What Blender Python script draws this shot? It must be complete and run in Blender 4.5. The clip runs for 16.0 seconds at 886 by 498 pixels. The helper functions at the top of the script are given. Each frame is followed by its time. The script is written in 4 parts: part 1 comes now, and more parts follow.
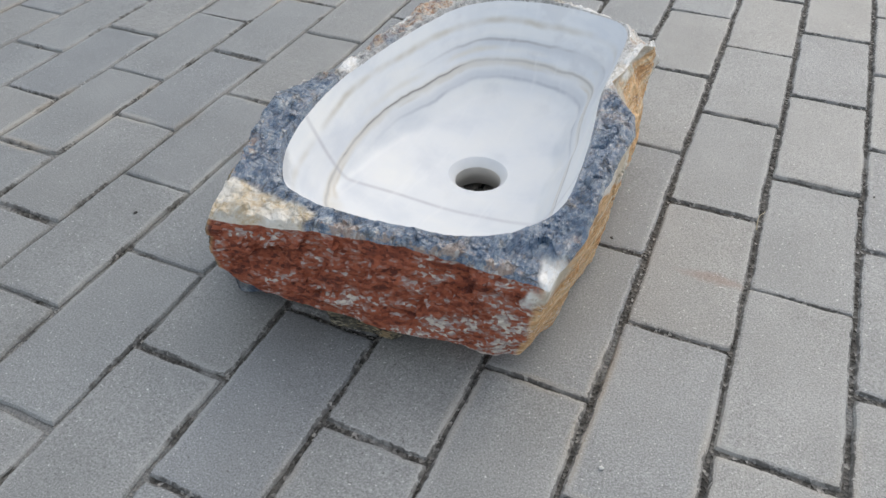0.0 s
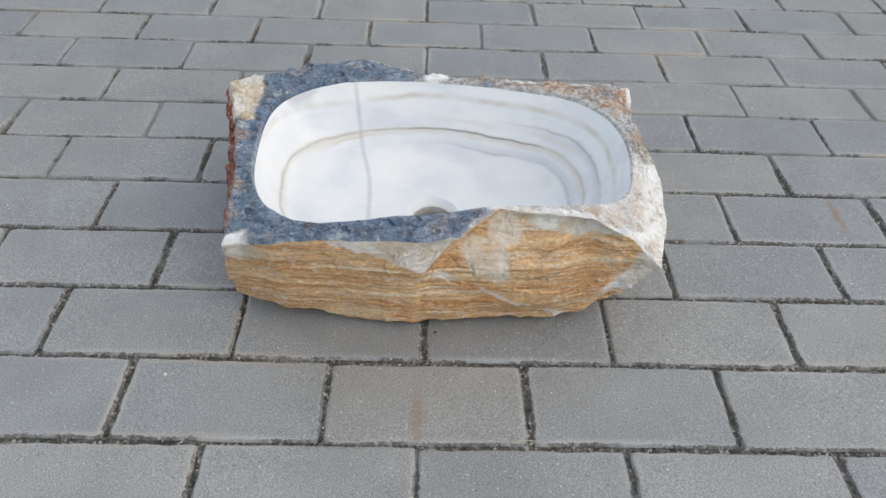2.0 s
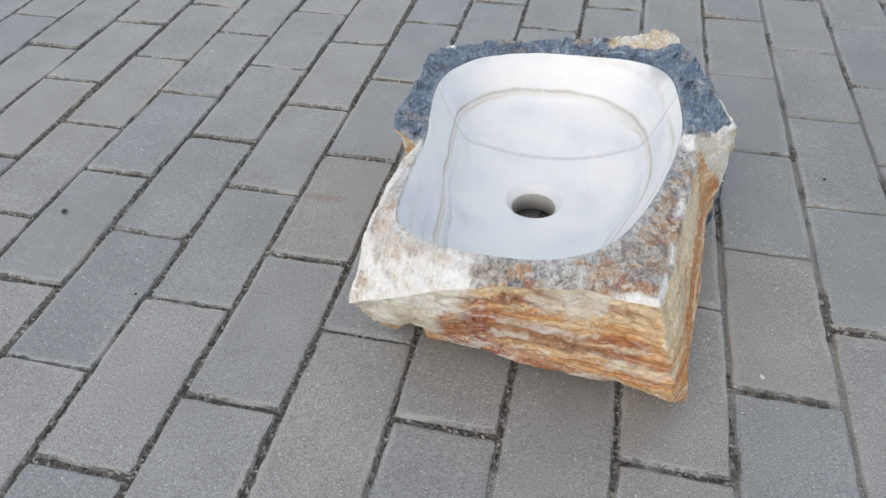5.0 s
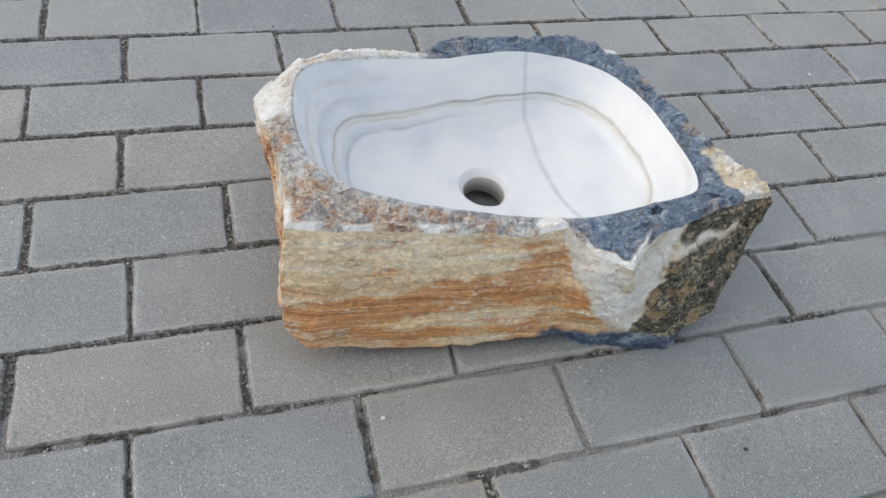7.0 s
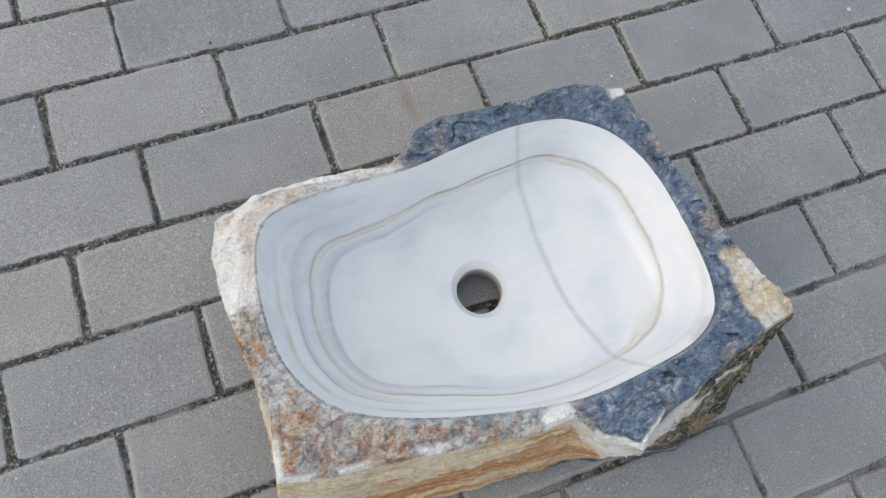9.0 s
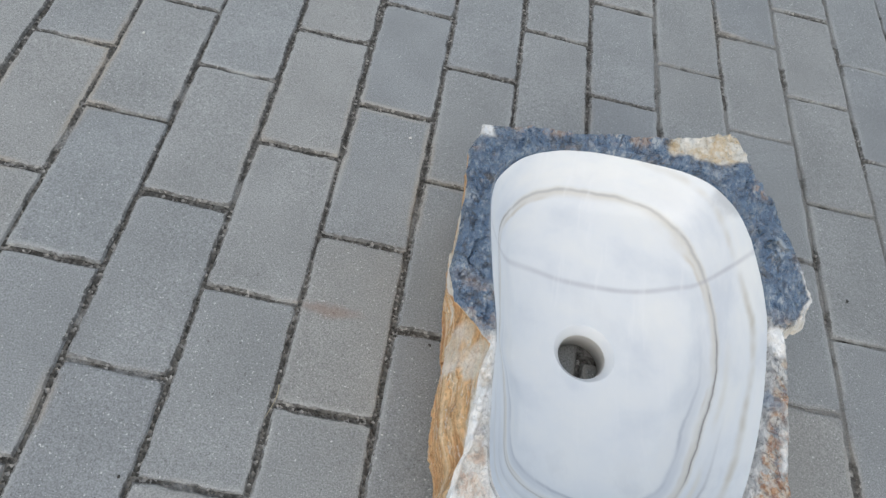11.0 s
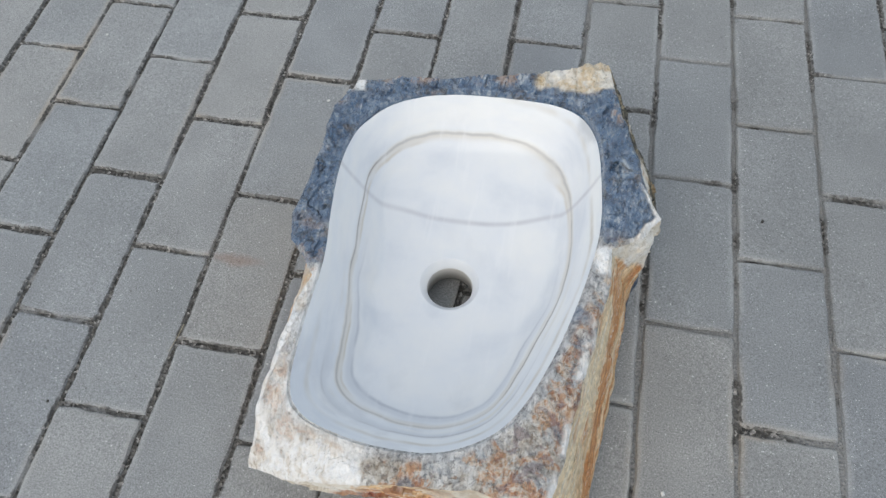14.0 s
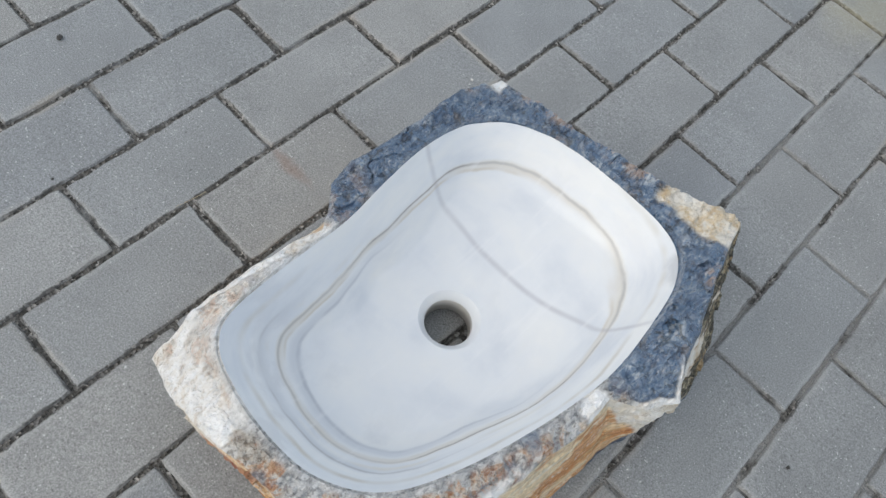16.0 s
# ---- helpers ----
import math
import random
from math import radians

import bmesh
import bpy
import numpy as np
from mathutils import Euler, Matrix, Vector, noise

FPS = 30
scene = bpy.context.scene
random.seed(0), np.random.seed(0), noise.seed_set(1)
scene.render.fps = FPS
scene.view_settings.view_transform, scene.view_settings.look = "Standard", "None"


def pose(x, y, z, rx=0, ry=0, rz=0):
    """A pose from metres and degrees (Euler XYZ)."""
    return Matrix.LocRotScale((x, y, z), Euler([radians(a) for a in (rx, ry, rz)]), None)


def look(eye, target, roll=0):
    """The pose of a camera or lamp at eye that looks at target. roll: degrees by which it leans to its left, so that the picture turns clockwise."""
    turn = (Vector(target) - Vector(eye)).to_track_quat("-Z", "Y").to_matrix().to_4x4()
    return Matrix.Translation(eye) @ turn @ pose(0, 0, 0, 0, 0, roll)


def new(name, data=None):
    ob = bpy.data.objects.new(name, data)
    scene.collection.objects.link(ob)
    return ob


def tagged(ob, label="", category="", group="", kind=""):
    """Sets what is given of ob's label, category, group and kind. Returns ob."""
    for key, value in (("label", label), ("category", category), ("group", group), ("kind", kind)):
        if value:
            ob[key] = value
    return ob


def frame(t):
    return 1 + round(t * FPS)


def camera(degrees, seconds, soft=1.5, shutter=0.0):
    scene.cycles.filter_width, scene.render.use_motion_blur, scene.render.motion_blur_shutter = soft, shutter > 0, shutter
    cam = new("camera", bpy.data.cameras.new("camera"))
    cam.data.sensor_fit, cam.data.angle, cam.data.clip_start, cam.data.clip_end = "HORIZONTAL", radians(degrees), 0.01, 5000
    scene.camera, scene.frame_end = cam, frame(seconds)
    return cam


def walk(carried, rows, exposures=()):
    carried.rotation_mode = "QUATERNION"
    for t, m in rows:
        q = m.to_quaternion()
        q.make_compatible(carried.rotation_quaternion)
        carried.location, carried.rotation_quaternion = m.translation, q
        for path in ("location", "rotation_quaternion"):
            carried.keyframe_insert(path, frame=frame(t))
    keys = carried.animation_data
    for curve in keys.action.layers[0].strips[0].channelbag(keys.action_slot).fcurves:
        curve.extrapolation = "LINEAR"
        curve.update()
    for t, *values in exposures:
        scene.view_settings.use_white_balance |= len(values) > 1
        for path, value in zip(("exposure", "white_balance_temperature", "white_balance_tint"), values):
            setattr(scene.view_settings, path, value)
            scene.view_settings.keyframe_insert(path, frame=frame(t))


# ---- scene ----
cam = camera(61.6, 16.0)
PATH = [
    (0, (0.049, -0.498, 0.528), (-0.422, 0.512, -0.476), -0.9),
    (0.5, (0.213, -0.409, 0.584), (-0.537, 0.431, -0.408), 1.9),
    (1, (0.366, -0.252, 0.630), (-0.553, 0.380, -0.373), 3.3),
    (1.5, (0.487, -0.040, 0.615), (-0.593, 0.298, -0.369), 3.2),
    (2, (0.506, 0.107, 0.615), (-0.610, 0.145, -0.387), 2.6),
    (2.5, (0.468, 0.311, 0.587), (-0.586, 0.057, -0.449), 1.6),
    (3, (0.385, 0.491, 0.592), (-0.525, -0.127, -0.427), -0.6),
    (3.5, (0.274, 0.665, 0.588), (-0.419, -0.182, -0.438), -1.0),
    (4, (0.123, 0.766, 0.602), (-0.278, -0.233, -0.442), 1.5),
    (4.2, (0.054, 0.805, 0.573), (-0.225, -0.256, -0.450), -0.3),
    (6.3, (-0.715, 0.620, 0.598), (0.172, -0.028, -0.423), 6.9),
    (6.5, (-0.754, 0.571, 0.609), (0.166, -0.005, -0.426), 8.2),
    (7, (-0.759, 0.408, 0.630), (0.155, -0.005, -0.485), 11.6),
    (7.5, (-0.706, 0.314, 0.681), (0.147, 0.011, -0.516), 11.5),
    (8, (-0.650, 0.254, 0.747), (0.128, 0.010, -0.512), 11.0),
    (8.5, (-0.559, 0.255, 0.795), (0.059, 0.017, -0.551), 11.3),
    (9, (-0.367, 0.298, 0.793), (0.061, -0.001, -0.613), 15.6),
    (9.2, (-0.332, 0.319, 0.780), (0.080, -0.058, -0.612), 18.7),
    (11.3, (0.042, 0.521, 0.701), (-0.099, -0.330, -0.526), 17.9),
    (11.5, (0.015, 0.560, 0.702), (-0.110, -0.305, -0.517), 17.1),
    (12, (-0.076, 0.640, 0.720), (-0.094, -0.255, -0.484), 11.6),
    (12.5, (-0.170, 0.678, 0.727), (-0.097, -0.221, -0.471), 6.7),
    (13, (-0.278, 0.651, 0.737), (-0.114, -0.214, -0.477), 0.0),
    (13.5, (-0.320, 0.575, 0.751), (-0.104, -0.242, -0.488), -5.0),
    (14, (-0.284, 0.487, 0.760), (-0.094, -0.257, -0.529), -4.1),
    (14.5, (-0.183, 0.399, 0.767), (-0.076, -0.264, -0.574), 1.0),
    (15, (-0.172, 0.336, 0.743), (-0.097, -0.286, -0.620), 7.6),
    (15.5, (-0.233, 0.335, 0.705), (-0.014, -0.330, -0.621), 11.3),
    (16, (-0.311, 0.392, 0.732), (0.030, -0.235, -0.587), 18.6),
]
walk(cam, [(t, look(eye, target, roll)) for t, eye, target, roll in PATH], [(0.0, 0.25, 6500.0, 8.0), (6.5, 0.26, 6500.0, 8.0), (9.0, 0.15, 6440.0, 7.0), (11.0, 0.16, 6350.0, 6.6), (16.0, 0.17, 6350.0, 6.6)])

# ---- daylight: open sky with the sun behind thin cloud ----
SUN_UP, SUN_ROUND = 42.0, 20.0            # degrees above the horizon; round from +y towards +x
world = bpy.data.worlds.new("sky")
scene.world = world
world.use_nodes = True
wn, wl = world.node_tree.nodes, world.node_tree.links
sky = wn.new("ShaderNodeTexSky")
sky.sky_type = "NISHITA"
sky.sun_disc = False
sky.sun_elevation, sky.sun_rotation = radians(SUN_UP), radians(SUN_ROUND)
sky.air_density, sky.dust_density, sky.ozone_density = 1.0, 4.0, 1.0
veil = wn.new("ShaderNodeBackground")          # thin even cloud in front of the blue
veil.inputs["Color"].default_value, veil.inputs["Strength"].default_value = (0.94, 0.98, 1.03, 1), 0.515
both = wn.new("ShaderNodeAddShader")
wl.new(sky.outputs["Color"], wn["Background"].inputs["Color"])
wn["Background"].inputs["Strength"].default_value = 0.07
wl.new(wn["Background"].outputs[0], both.inputs[0])
wl.new(veil.outputs[0], both.inputs[1])
wl.new(both.outputs[0], wn["World Output"].inputs["Surface"])
sun = new("sun", bpy.data.lights.new("sun", "SUN"))
sun.data.energy, sun.data.angle, sun.data.color = 0.22, radians(50), (1.0, 0.96, 0.91)
s_el, s_az = radians(SUN_UP), radians(SUN_ROUND)
sun.matrix_world = look((math.sin(s_az) * math.cos(s_el) * 9, math.cos(s_az) * math.cos(s_el) * 9, math.sin(s_el) * 9), (0, 0, 0))


# ---- material helpers ----
class Nodes:
    """A small builder for node materials."""

    def __init__(self, name):
        self.mat = bpy.data.materials.new(name)
        self.mat.use_nodes = True
        self.n, self.l = self.mat.node_tree.nodes, self.mat.node_tree.links
        self.bsdf = self.n["Principled BSDF"]
        self.co = self.n.new("ShaderNodeTexCoord").outputs["Object"]

    def put(self, value, socket):
        if isinstance(value, (int, float)):
            socket.default_value = value
        elif isinstance(value, tuple):
            socket.default_value = value if len(value) != 3 or socket.type == "VECTOR" else (*value, 1)
        else:
            self.l.new(value, socket)

    def math(self, op, a, b=0.0, clamp=False):
        nd = self.n.new("ShaderNodeMath")
        nd.operation, nd.use_clamp = op, clamp
        self.put(a, nd.inputs[0])
        self.put(b, nd.inputs[1])
        return nd.outputs[0]

    def scaled(self, vec, sx, sy, sz):
        nd = self.n.new("ShaderNodeVectorMath")
        nd.operation = "MULTIPLY"
        self.put(vec, nd.inputs[0])
        nd.inputs[1].default_value = (sx, sy, sz)
        return nd.outputs[0]

    def add(self, a, b):
        nd = self.n.new("ShaderNodeVectorMath")
        self.put(a, nd.inputs[0])
        self.put(b, nd.inputs[1])
        return nd.outputs[0]

    def noise(self, scale, detail=4.0, rough=0.55, vec=None, warp=0.0, color=False):
        nd = self.n.new("ShaderNodeTexNoise")
        self.put(vec if vec is not None else self.co, nd.inputs["Vector"])
        for key, value in (("Scale", scale), ("Detail", detail), ("Roughness", rough), ("Distortion", warp)):
            nd.inputs[key].default_value = value
        return nd.outputs["Color" if color else "Fac"]

    def voronoi(self, scale, feature="F1", vec=None, color=False):
        nd = self.n.new("ShaderNodeTexVoronoi")
        nd.feature = feature
        self.put(vec if vec is not None else self.co, nd.inputs["Vector"])
        nd.inputs["Scale"].default_value = scale
        return nd.outputs["Color" if color else "Distance"]

    def ramp(self, fac, stops, smooth=False):
        nd = self.n.new("ShaderNodeValToRGB")
        self.put(fac, nd.inputs["Fac"])
        ramp = nd.color_ramp
        ramp.interpolation = "EASE" if smooth else "LINEAR"
        while len(ramp.elements) < len(stops):
            ramp.elements.new(0.5)
        for e, (at, col) in zip(ramp.elements, stops):
            e.position, e.color = at, (*col, 1) if isinstance(col, tuple) else (col, col, col, 1)
        return nd.outputs["Color"]

    def step(self, x, lo, hi):
        nd = self.n.new("ShaderNodeMapRange")
        nd.interpolation_type = "SMOOTHSTEP"
        self.put(x, nd.inputs[0])
        self.put(lo, nd.inputs[1])
        self.put(hi, nd.inputs[2])
        return nd.outputs[0]

    def mix(self, fac, a, b, how="MIX"):
        nd = self.n.new("ShaderNodeMix")
        nd.data_type, nd.blend_type = "RGBA", how
        self.put(fac, nd.inputs["Factor"])
        self.put(a, nd.inputs["A"] if False else nd.inputs[6])
        self.put(b, nd.inputs[7])
        return nd.outputs[2]

    def attribute(self, name):
        nd = self.n.new("ShaderNodeAttribute")
        nd.attribute_name = name
        return nd.outputs["Fac"]

    def random(self):
        return self.n.new("ShaderNodeObjectInfo").outputs["Random"]

    def island(self):
        return self.n.new("ShaderNodeNewGeometry").outputs["Random Per Island"]

    def place(self):
        return self.n.new("ShaderNodeNewGeometry").outputs["Position"]

    def axis(self, vec, which):
        nd = self.n.new("ShaderNodeSeparateXYZ")
        self.put(vec, nd.inputs[0])
        return nd.outputs[which]

    def finish(self, color, rough, height=None, distance=0.001, strength=0.5, specular=0.5):
        self.put(color, self.bsdf.inputs["Base Color"])
        self.put(rough, self.bsdf.inputs["Roughness"])
        self.put(specular, self.bsdf.inputs["Specular IOR Level"])
        if height is not None:
            nd = self.n.new("ShaderNodeBump")
            nd.inputs["Strength"].default_value, nd.inputs["Distance"].default_value = strength, distance
            self.put(height, nd.inputs["Height"])
            self.l.new(nd.outputs[0], self.bsdf.inputs["Normal"])
        return self.mat


def paver_material(name, joined):
    """Worn grey concrete: fine sand speckle, blotches, some stones browner or bluer than others."""
    m = Nodes(name)
    at = m.place()
    tone = m.island() if joined else m.random()
    grain = m.noise(1100, 2, 0.7, at)
    fine = m.noise(620, 3, 0.7, at)
    blotch = m.noise(9, 5, 0.6, at)
    broad = m.noise(1.3, 3, 0.5, at)
    base = m.ramp(tone, ((0.0, (0.222, 0.230, 0.236)), (0.25, (0.248, 0.254, 0.252)), (0.65, (0.276, 0.272, 0.257)), (1.0, (0.236, 0.245, 0.247))))
    c = m.mix(1.0, base, m.ramp(blotch, ((0.3, 0.86), (0.7, 1.12))), "MULTIPLY")
    # broad random tone, with shade painted into the colour towards -x
    tone_shade = m.math("ADD", m.math("MULTIPLY", broad, 0.5), m.math("MULTIPLY", m.step(m.axis(at, 0), 0.3, -0.75), -0.26))
    c = m.mix(1.0, c, m.ramp(m.math("ADD", tone_shade, 0.35), ((0.2, 0.82), (0.65, 1.07))), "MULTIPLY")
    c = m.mix(1.0, c, m.ramp(fine, ((0.3, 0.48), (0.7, 1.56))), "MULTIPLY")
    c = m.mix(m.step(m.noise(380, 1, 0.5, m.add(at, (3.0, 1.0, 2.0))), 0.715, 0.745), c, (0.60, 0.60, 0.58))
    c = m.mix(m.step(m.noise(330, 1, 0.5, at), 0.72, 0.76), c, (0.11, 0.11, 0.105))
    # ochre film near some edges
    edge = m.step(m.attribute("edge"), 0.25, 1.0)
    ochre = m.math("MULTIPLY", edge, m.step(m.noise(3.1, 3, 0.6, at), 0.52, 0.68))
    c = m.mix(m.math("MULTIPLY", ochre, 0.55), c, (0.42, 0.34, 0.24))
    pale = m.math("MULTIPLY", edge, m.step(m.noise(7.0, 3, 0.6, m.add(at, (5.0, 2.0, 0.0))), 0.42, 0.62))
    c = m.mix(m.math("MULTIPLY", pale, 0.35), c, (0.46, 0.46, 0.44))
    # grit from the joints spread over the worn edges
    ragged = m.math("ADD", m.attribute("edge"), m.math("MULTIPLY", m.math("SUBTRACT", m.noise(95, 4, 0.7, at), 0.5), 0.62))
    grit = m.math("MULTIPLY", m.step(ragged, 0.90, 0.98), m.step(m.noise(14, 3, 0.6, m.add(at, (0.0, 7.0, 0.0))), 0.36, 0.50))
    silt = m.math("ADD", m.noise(8.0, 4, 0.65, at), m.math("MULTIPLY", m.step(m.axis(at, 0), -0.18, -0.48), 0.135))
    grit = m.math("MULTIPLY", grit, m.math("SUBTRACT", 1.0, m.math("MULTIPLY", m.step(silt, 0.57, 0.63), 0.9)))
    speck = m.axis(m.voronoi(330, "F1", at, color=True), 0)
    c = m.mix(m.math("MULTIPLY", grit, 0.85), c, m.ramp(speck, ((0.0, (0.045, 0.043, 0.040)), (0.6, (0.125, 0.119, 0.110)), (0.9, (0.21, 0.205, 0.195)), (1.0, (0.44, 0.42, 0.39)))))
    # ochre stain on a few blocks
    d = m.n.new("ShaderNodeVectorMath")
    d.operation = "LENGTH"
    m.put(m.scaled(m.add(m.add(at, (0.262, 0.735, 0.0)), m.add(m.scaled(m.noise(22, 4, 0.6, at, color=True), 0.10, 0.10, 0.0), (-0.05, -0.05, 0.0))), 14.0, 9.0, 0.0), d.inputs[0])
    c = m.mix(m.math("MULTIPLY", m.step(d.outputs["Value"], 1.2, 0.1), 0.40), c, (0.36, 0.32, 0.18))
    # two old rust marks
    for x, y, sx, sy, much in ((0.072, 0.103, 26.0, 120.0, 0.42), (-0.262, 0.659, 22.0, 190.0, 0.68)):
        d = m.n.new("ShaderNodeVectorMath")
        d.operation = "LENGTH"
        m.put(m.scaled(m.add(m.add(at, (-x, -y, 0.0)), m.add(m.scaled(m.noise(60, 3, 0.6, at, color=True), 0.016, 0.016, 0.0), (-0.008, -0.008, 0.0))), sx, sy, 0.0), d.inputs[0])
        c = m.mix(m.math("MULTIPLY", m.step(d.outputs["Value"], 1.3, 0.2), much), c, (0.25, 0.13, 0.07))
    h = m.math("ADD", m.math("MULTIPLY", fine, 0.6), m.math("MULTIPLY", grain, 0.5))
    return m.finish(c, m.mix(grit, (0.46, 0.46, 0.46), (0.95, 0.95, 0.95)), h, 0.0010, 0.6, 0.9)


def joint_material():
    """Dark gritty sand; in places, more so on one side, silted up with pale dust."""
    m = Nodes("joint_sand")
    at = m.place()
    g = m.voronoi(330, "F1", at, color=True)
    c = m.ramp(m.axis(g, 0), ((0.0, (0.048, 0.046, 0.042)), (0.5, (0.108, 0.102, 0.092)), (0.85, (0.19, 0.18, 0.166)), (1.0, (0.44, 0.42, 0.39))))
    c = m.mix(m.math("MULTIPLY", m.step(m.noise(24, 4, 0.65, at), 0.50, 0.62), 0.6), c, (0.14, 0.135, 0.125))
    silt = m.math("ADD", m.noise(8.0, 4, 0.65, at), m.math("MULTIPLY", m.step(m.axis(at, 0), -0.18, -0.48), 0.135))
    c = m.mix(m.math("MULTIPLY", m.step(silt, 0.57, 0.63), 0.9), c, m.ramp(m.noise(500, 2, 0.6, at), ((0.3, (0.20, 0.20, 0.195)), (0.7, (0.34, 0.335, 0.32)))))
    c = m.mix(m.math("MULTIPLY", m.step(m.noise(2.2, 3, 0.6, at), 0.64, 0.74), 0.3), c, (0.05, 0.06, 0.03))
    lay = m.n.new("ShaderNodeTexBrick")
    m.put(at, lay.inputs["Vector"])
    for key, value in (("Scale", 1.0), ("Mortar Size", 0.004), ("Brick Width", 0.204), ("Row Height", 0.102)):
        lay.inputs[key].default_value = value
    lay.inputs["Color1"].default_value, lay.inputs["Color2"].default_value, lay.inputs["Mortar"].default_value = (0.28, 0.29, 0.295, 1), (0.31, 0.314, 0.31, 1), (0.06, 0.056, 0.05, 1)
    away = m.math("MAXIMUM", m.math("ABSOLUTE", m.axis(at, 0)), m.math("ABSOLUTE", m.axis(at, 1)))
    c = m.mix(m.step(away, 5.7, 5.8), c, lay.outputs["Color"])
    return m.finish(c, 0.95, m.voronoi(330, "F1", at), 0.003, 0.9, 0.2)


def stone_material():
    """Raw sides: banded honey onyx, with rust crust, dark crust, fresh white breaks and blue-grey seams."""
    m = Nodes("banded_raw_stone")
    p = m.co
    wob = m.scaled(m.noise(6, 1.5, 0.5, p, color=True), 0.03, 0.03, 0.012)
    q = m.add(p, wob)
    bands = m.noise(1.0, 7, 0.60, m.scaled(q, 4.0, 4.0, 80))
    thin = m.noise(1.0, 4, 0.62, m.scaled(q, 6, 6, 300))
    onyx = m.ramp(bands, ((0.33, (0.80, 0.67, 0.48)), (0.42, (0.74, 0.53, 0.31)), (0.50, (0.68, 0.43, 0.215)), (0.555, (0.52, 0.27, 0.115)), (0.585, (0.70, 0.46, 0.24)), (0.66, (0.80, 0.66, 0.47))))
    onyx = m.mix(1.0, onyx, m.ramp(thin, ((0.3, 0.80), (0.5, 1.0), (0.7, 1.10))), "MULTIPLY")
    cream = m.ramp(m.noise(1.0, 6, 0.60, m.scaled(q, 6, 6, 110)), ((0.34, (0.70, 0.51, 0.29)), (0.44, (0.81, 0.65, 0.42)), (0.54, (0.84, 0.71, 0.49)), (0.64, (0.88, 0.80, 0.65))))
    c = m.mix(m.attribute("cream"), onyx, cream)
    # rusty seeps
    seep = m.noise(1.0, 6, 0.62, m.scaled(q, 17, 17, 38))
    seep = m.step(m.math("ADD", m.math("MULTIPLY", m.attribute("rust"), 0.17), m.math("MULTIPLY", m.math("ADD", m.math("MULTIPLY", seep, 1.3), m.math("MULTIPLY", bands, 0.55)), 0.535)), 0.535, 0.635)
    c = m.mix(m.math("MULTIPLY", seep, 0.78), c, m.ramp(thin, ((0.32, (0.30, 0.095, 0.035)), (0.45, (0.54, 0.215, 0.070)), (0.55, (0.66, 0.31, 0.11)), (0.68, (0.78, 0.54, 0.30)))))
    # thin pale splinters that follow the beds
    arc = m.math("ABSOLUTE", m.math("SUBTRACT", m.noise(1.0, 4, 0.6, m.scaled(q, 14, 14, 80)), 0.5))
    arc = m.math("MULTIPLY", m.step(arc, 0.013, 0.005), m.step(m.noise(31, 3, 0.6, p), 0.46, 0.53))
    c = m.mix(m.math("MULTIPLY", arc, 0.75), c, (0.82, 0.76, 0.67))
    crease = m.math("ABSOLUTE", m.math("SUBTRACT", m.noise(1.0, 5, 0.6, m.scaled(q, 13, 13, 80)), 0.47))
    crease = m.math("MULTIPLY", m.step(crease, 0.010, 0.002), m.step(m.noise(27, 3, 0.6, m.add(p, (0.0, 1.0, 0.0))), 0.46, 0.56))
    c = m.mix(m.math("MULTIPLY", crease, 0.42), c, (0.30, 0.17, 0.08))
    flakes = m.noise(1.0, 6, 0.70, m.scaled(q, 24, 24, 130))
    c = m.mix(m.math("MULTIPLY", m.step(flakes, 0.635, 0.655), 0.6), c, (0.74, 0.68, 0.60))
    grain = m.axis(m.voronoi(1.0, "F1", m.add(m.scaled(p, 260, 260, 420), m.scaled(m.noise(60, 3, 0.6, p, color=True), 2.0, 2.0, 2.0)), color=True), 0)
    c = m.mix(1.0, c, m.ramp(grain, ((0.0, 0.81), (1.0, 1.16))), "MULTIPLY")
    # iron crust
    lean = m.n.new("ShaderNodeMapping")
    lean.inputs["Rotation"].default_value = (0.0, radians(28), 0.0)
    m.put(p, lean.inputs["Vector"])
    mott = m.math('ADD', m.math('MULTIPLY', m.noise(1.0, 7, 0.66, m.scaled(p, 30, 30, 58)), 0.80), m.math('MULTIPLY', grain, 0.22))
    east = m.step(m.math('ADD', m.axis(p, 0), m.math('MULTIPLY', m.axis(p, 2), -1.4)), -0.42, -0.10)
    mott = m.math('ADD', mott, m.math('MULTIPLY', m.math('SUBTRACT', m.noise(22, 4, 0.6, p), 0.5), 0.30))
    mott = m.math('ADD', mott, m.math('MULTIPLY', m.math('SUBTRACT', east, 0.35), 0.13))
    red = m.ramp(mott, ((0.34, (0.10, 0.024, 0.014)), (0.43, (0.25, 0.062, 0.030)), (0.53, (0.37, 0.105, 0.050)), (0.585, (0.34, 0.17, 0.13)), (0.63, (0.44, 0.37, 0.35)), (0.70, (0.68, 0.62, 0.54))))
    c = m.mix(m.attribute("red"), c, red)
    # dark crust
    dk = m.math('ADD', m.math('MULTIPLY', m.noise(1.0, 7, 0.74, m.scaled(lean.outputs[0], 36, 36, 80)), 0.76), m.math('MULTIPLY', grain, 0.24))
    dark = m.ramp(dk, ((0.37, (0.022, 0.021, 0.017)), (0.45, (0.075, 0.068, 0.052)), (0.53, (0.125, 0.115, 0.085)), (0.59, (0.24, 0.20, 0.125)), (0.65, (0.44, 0.39, 0.29))))
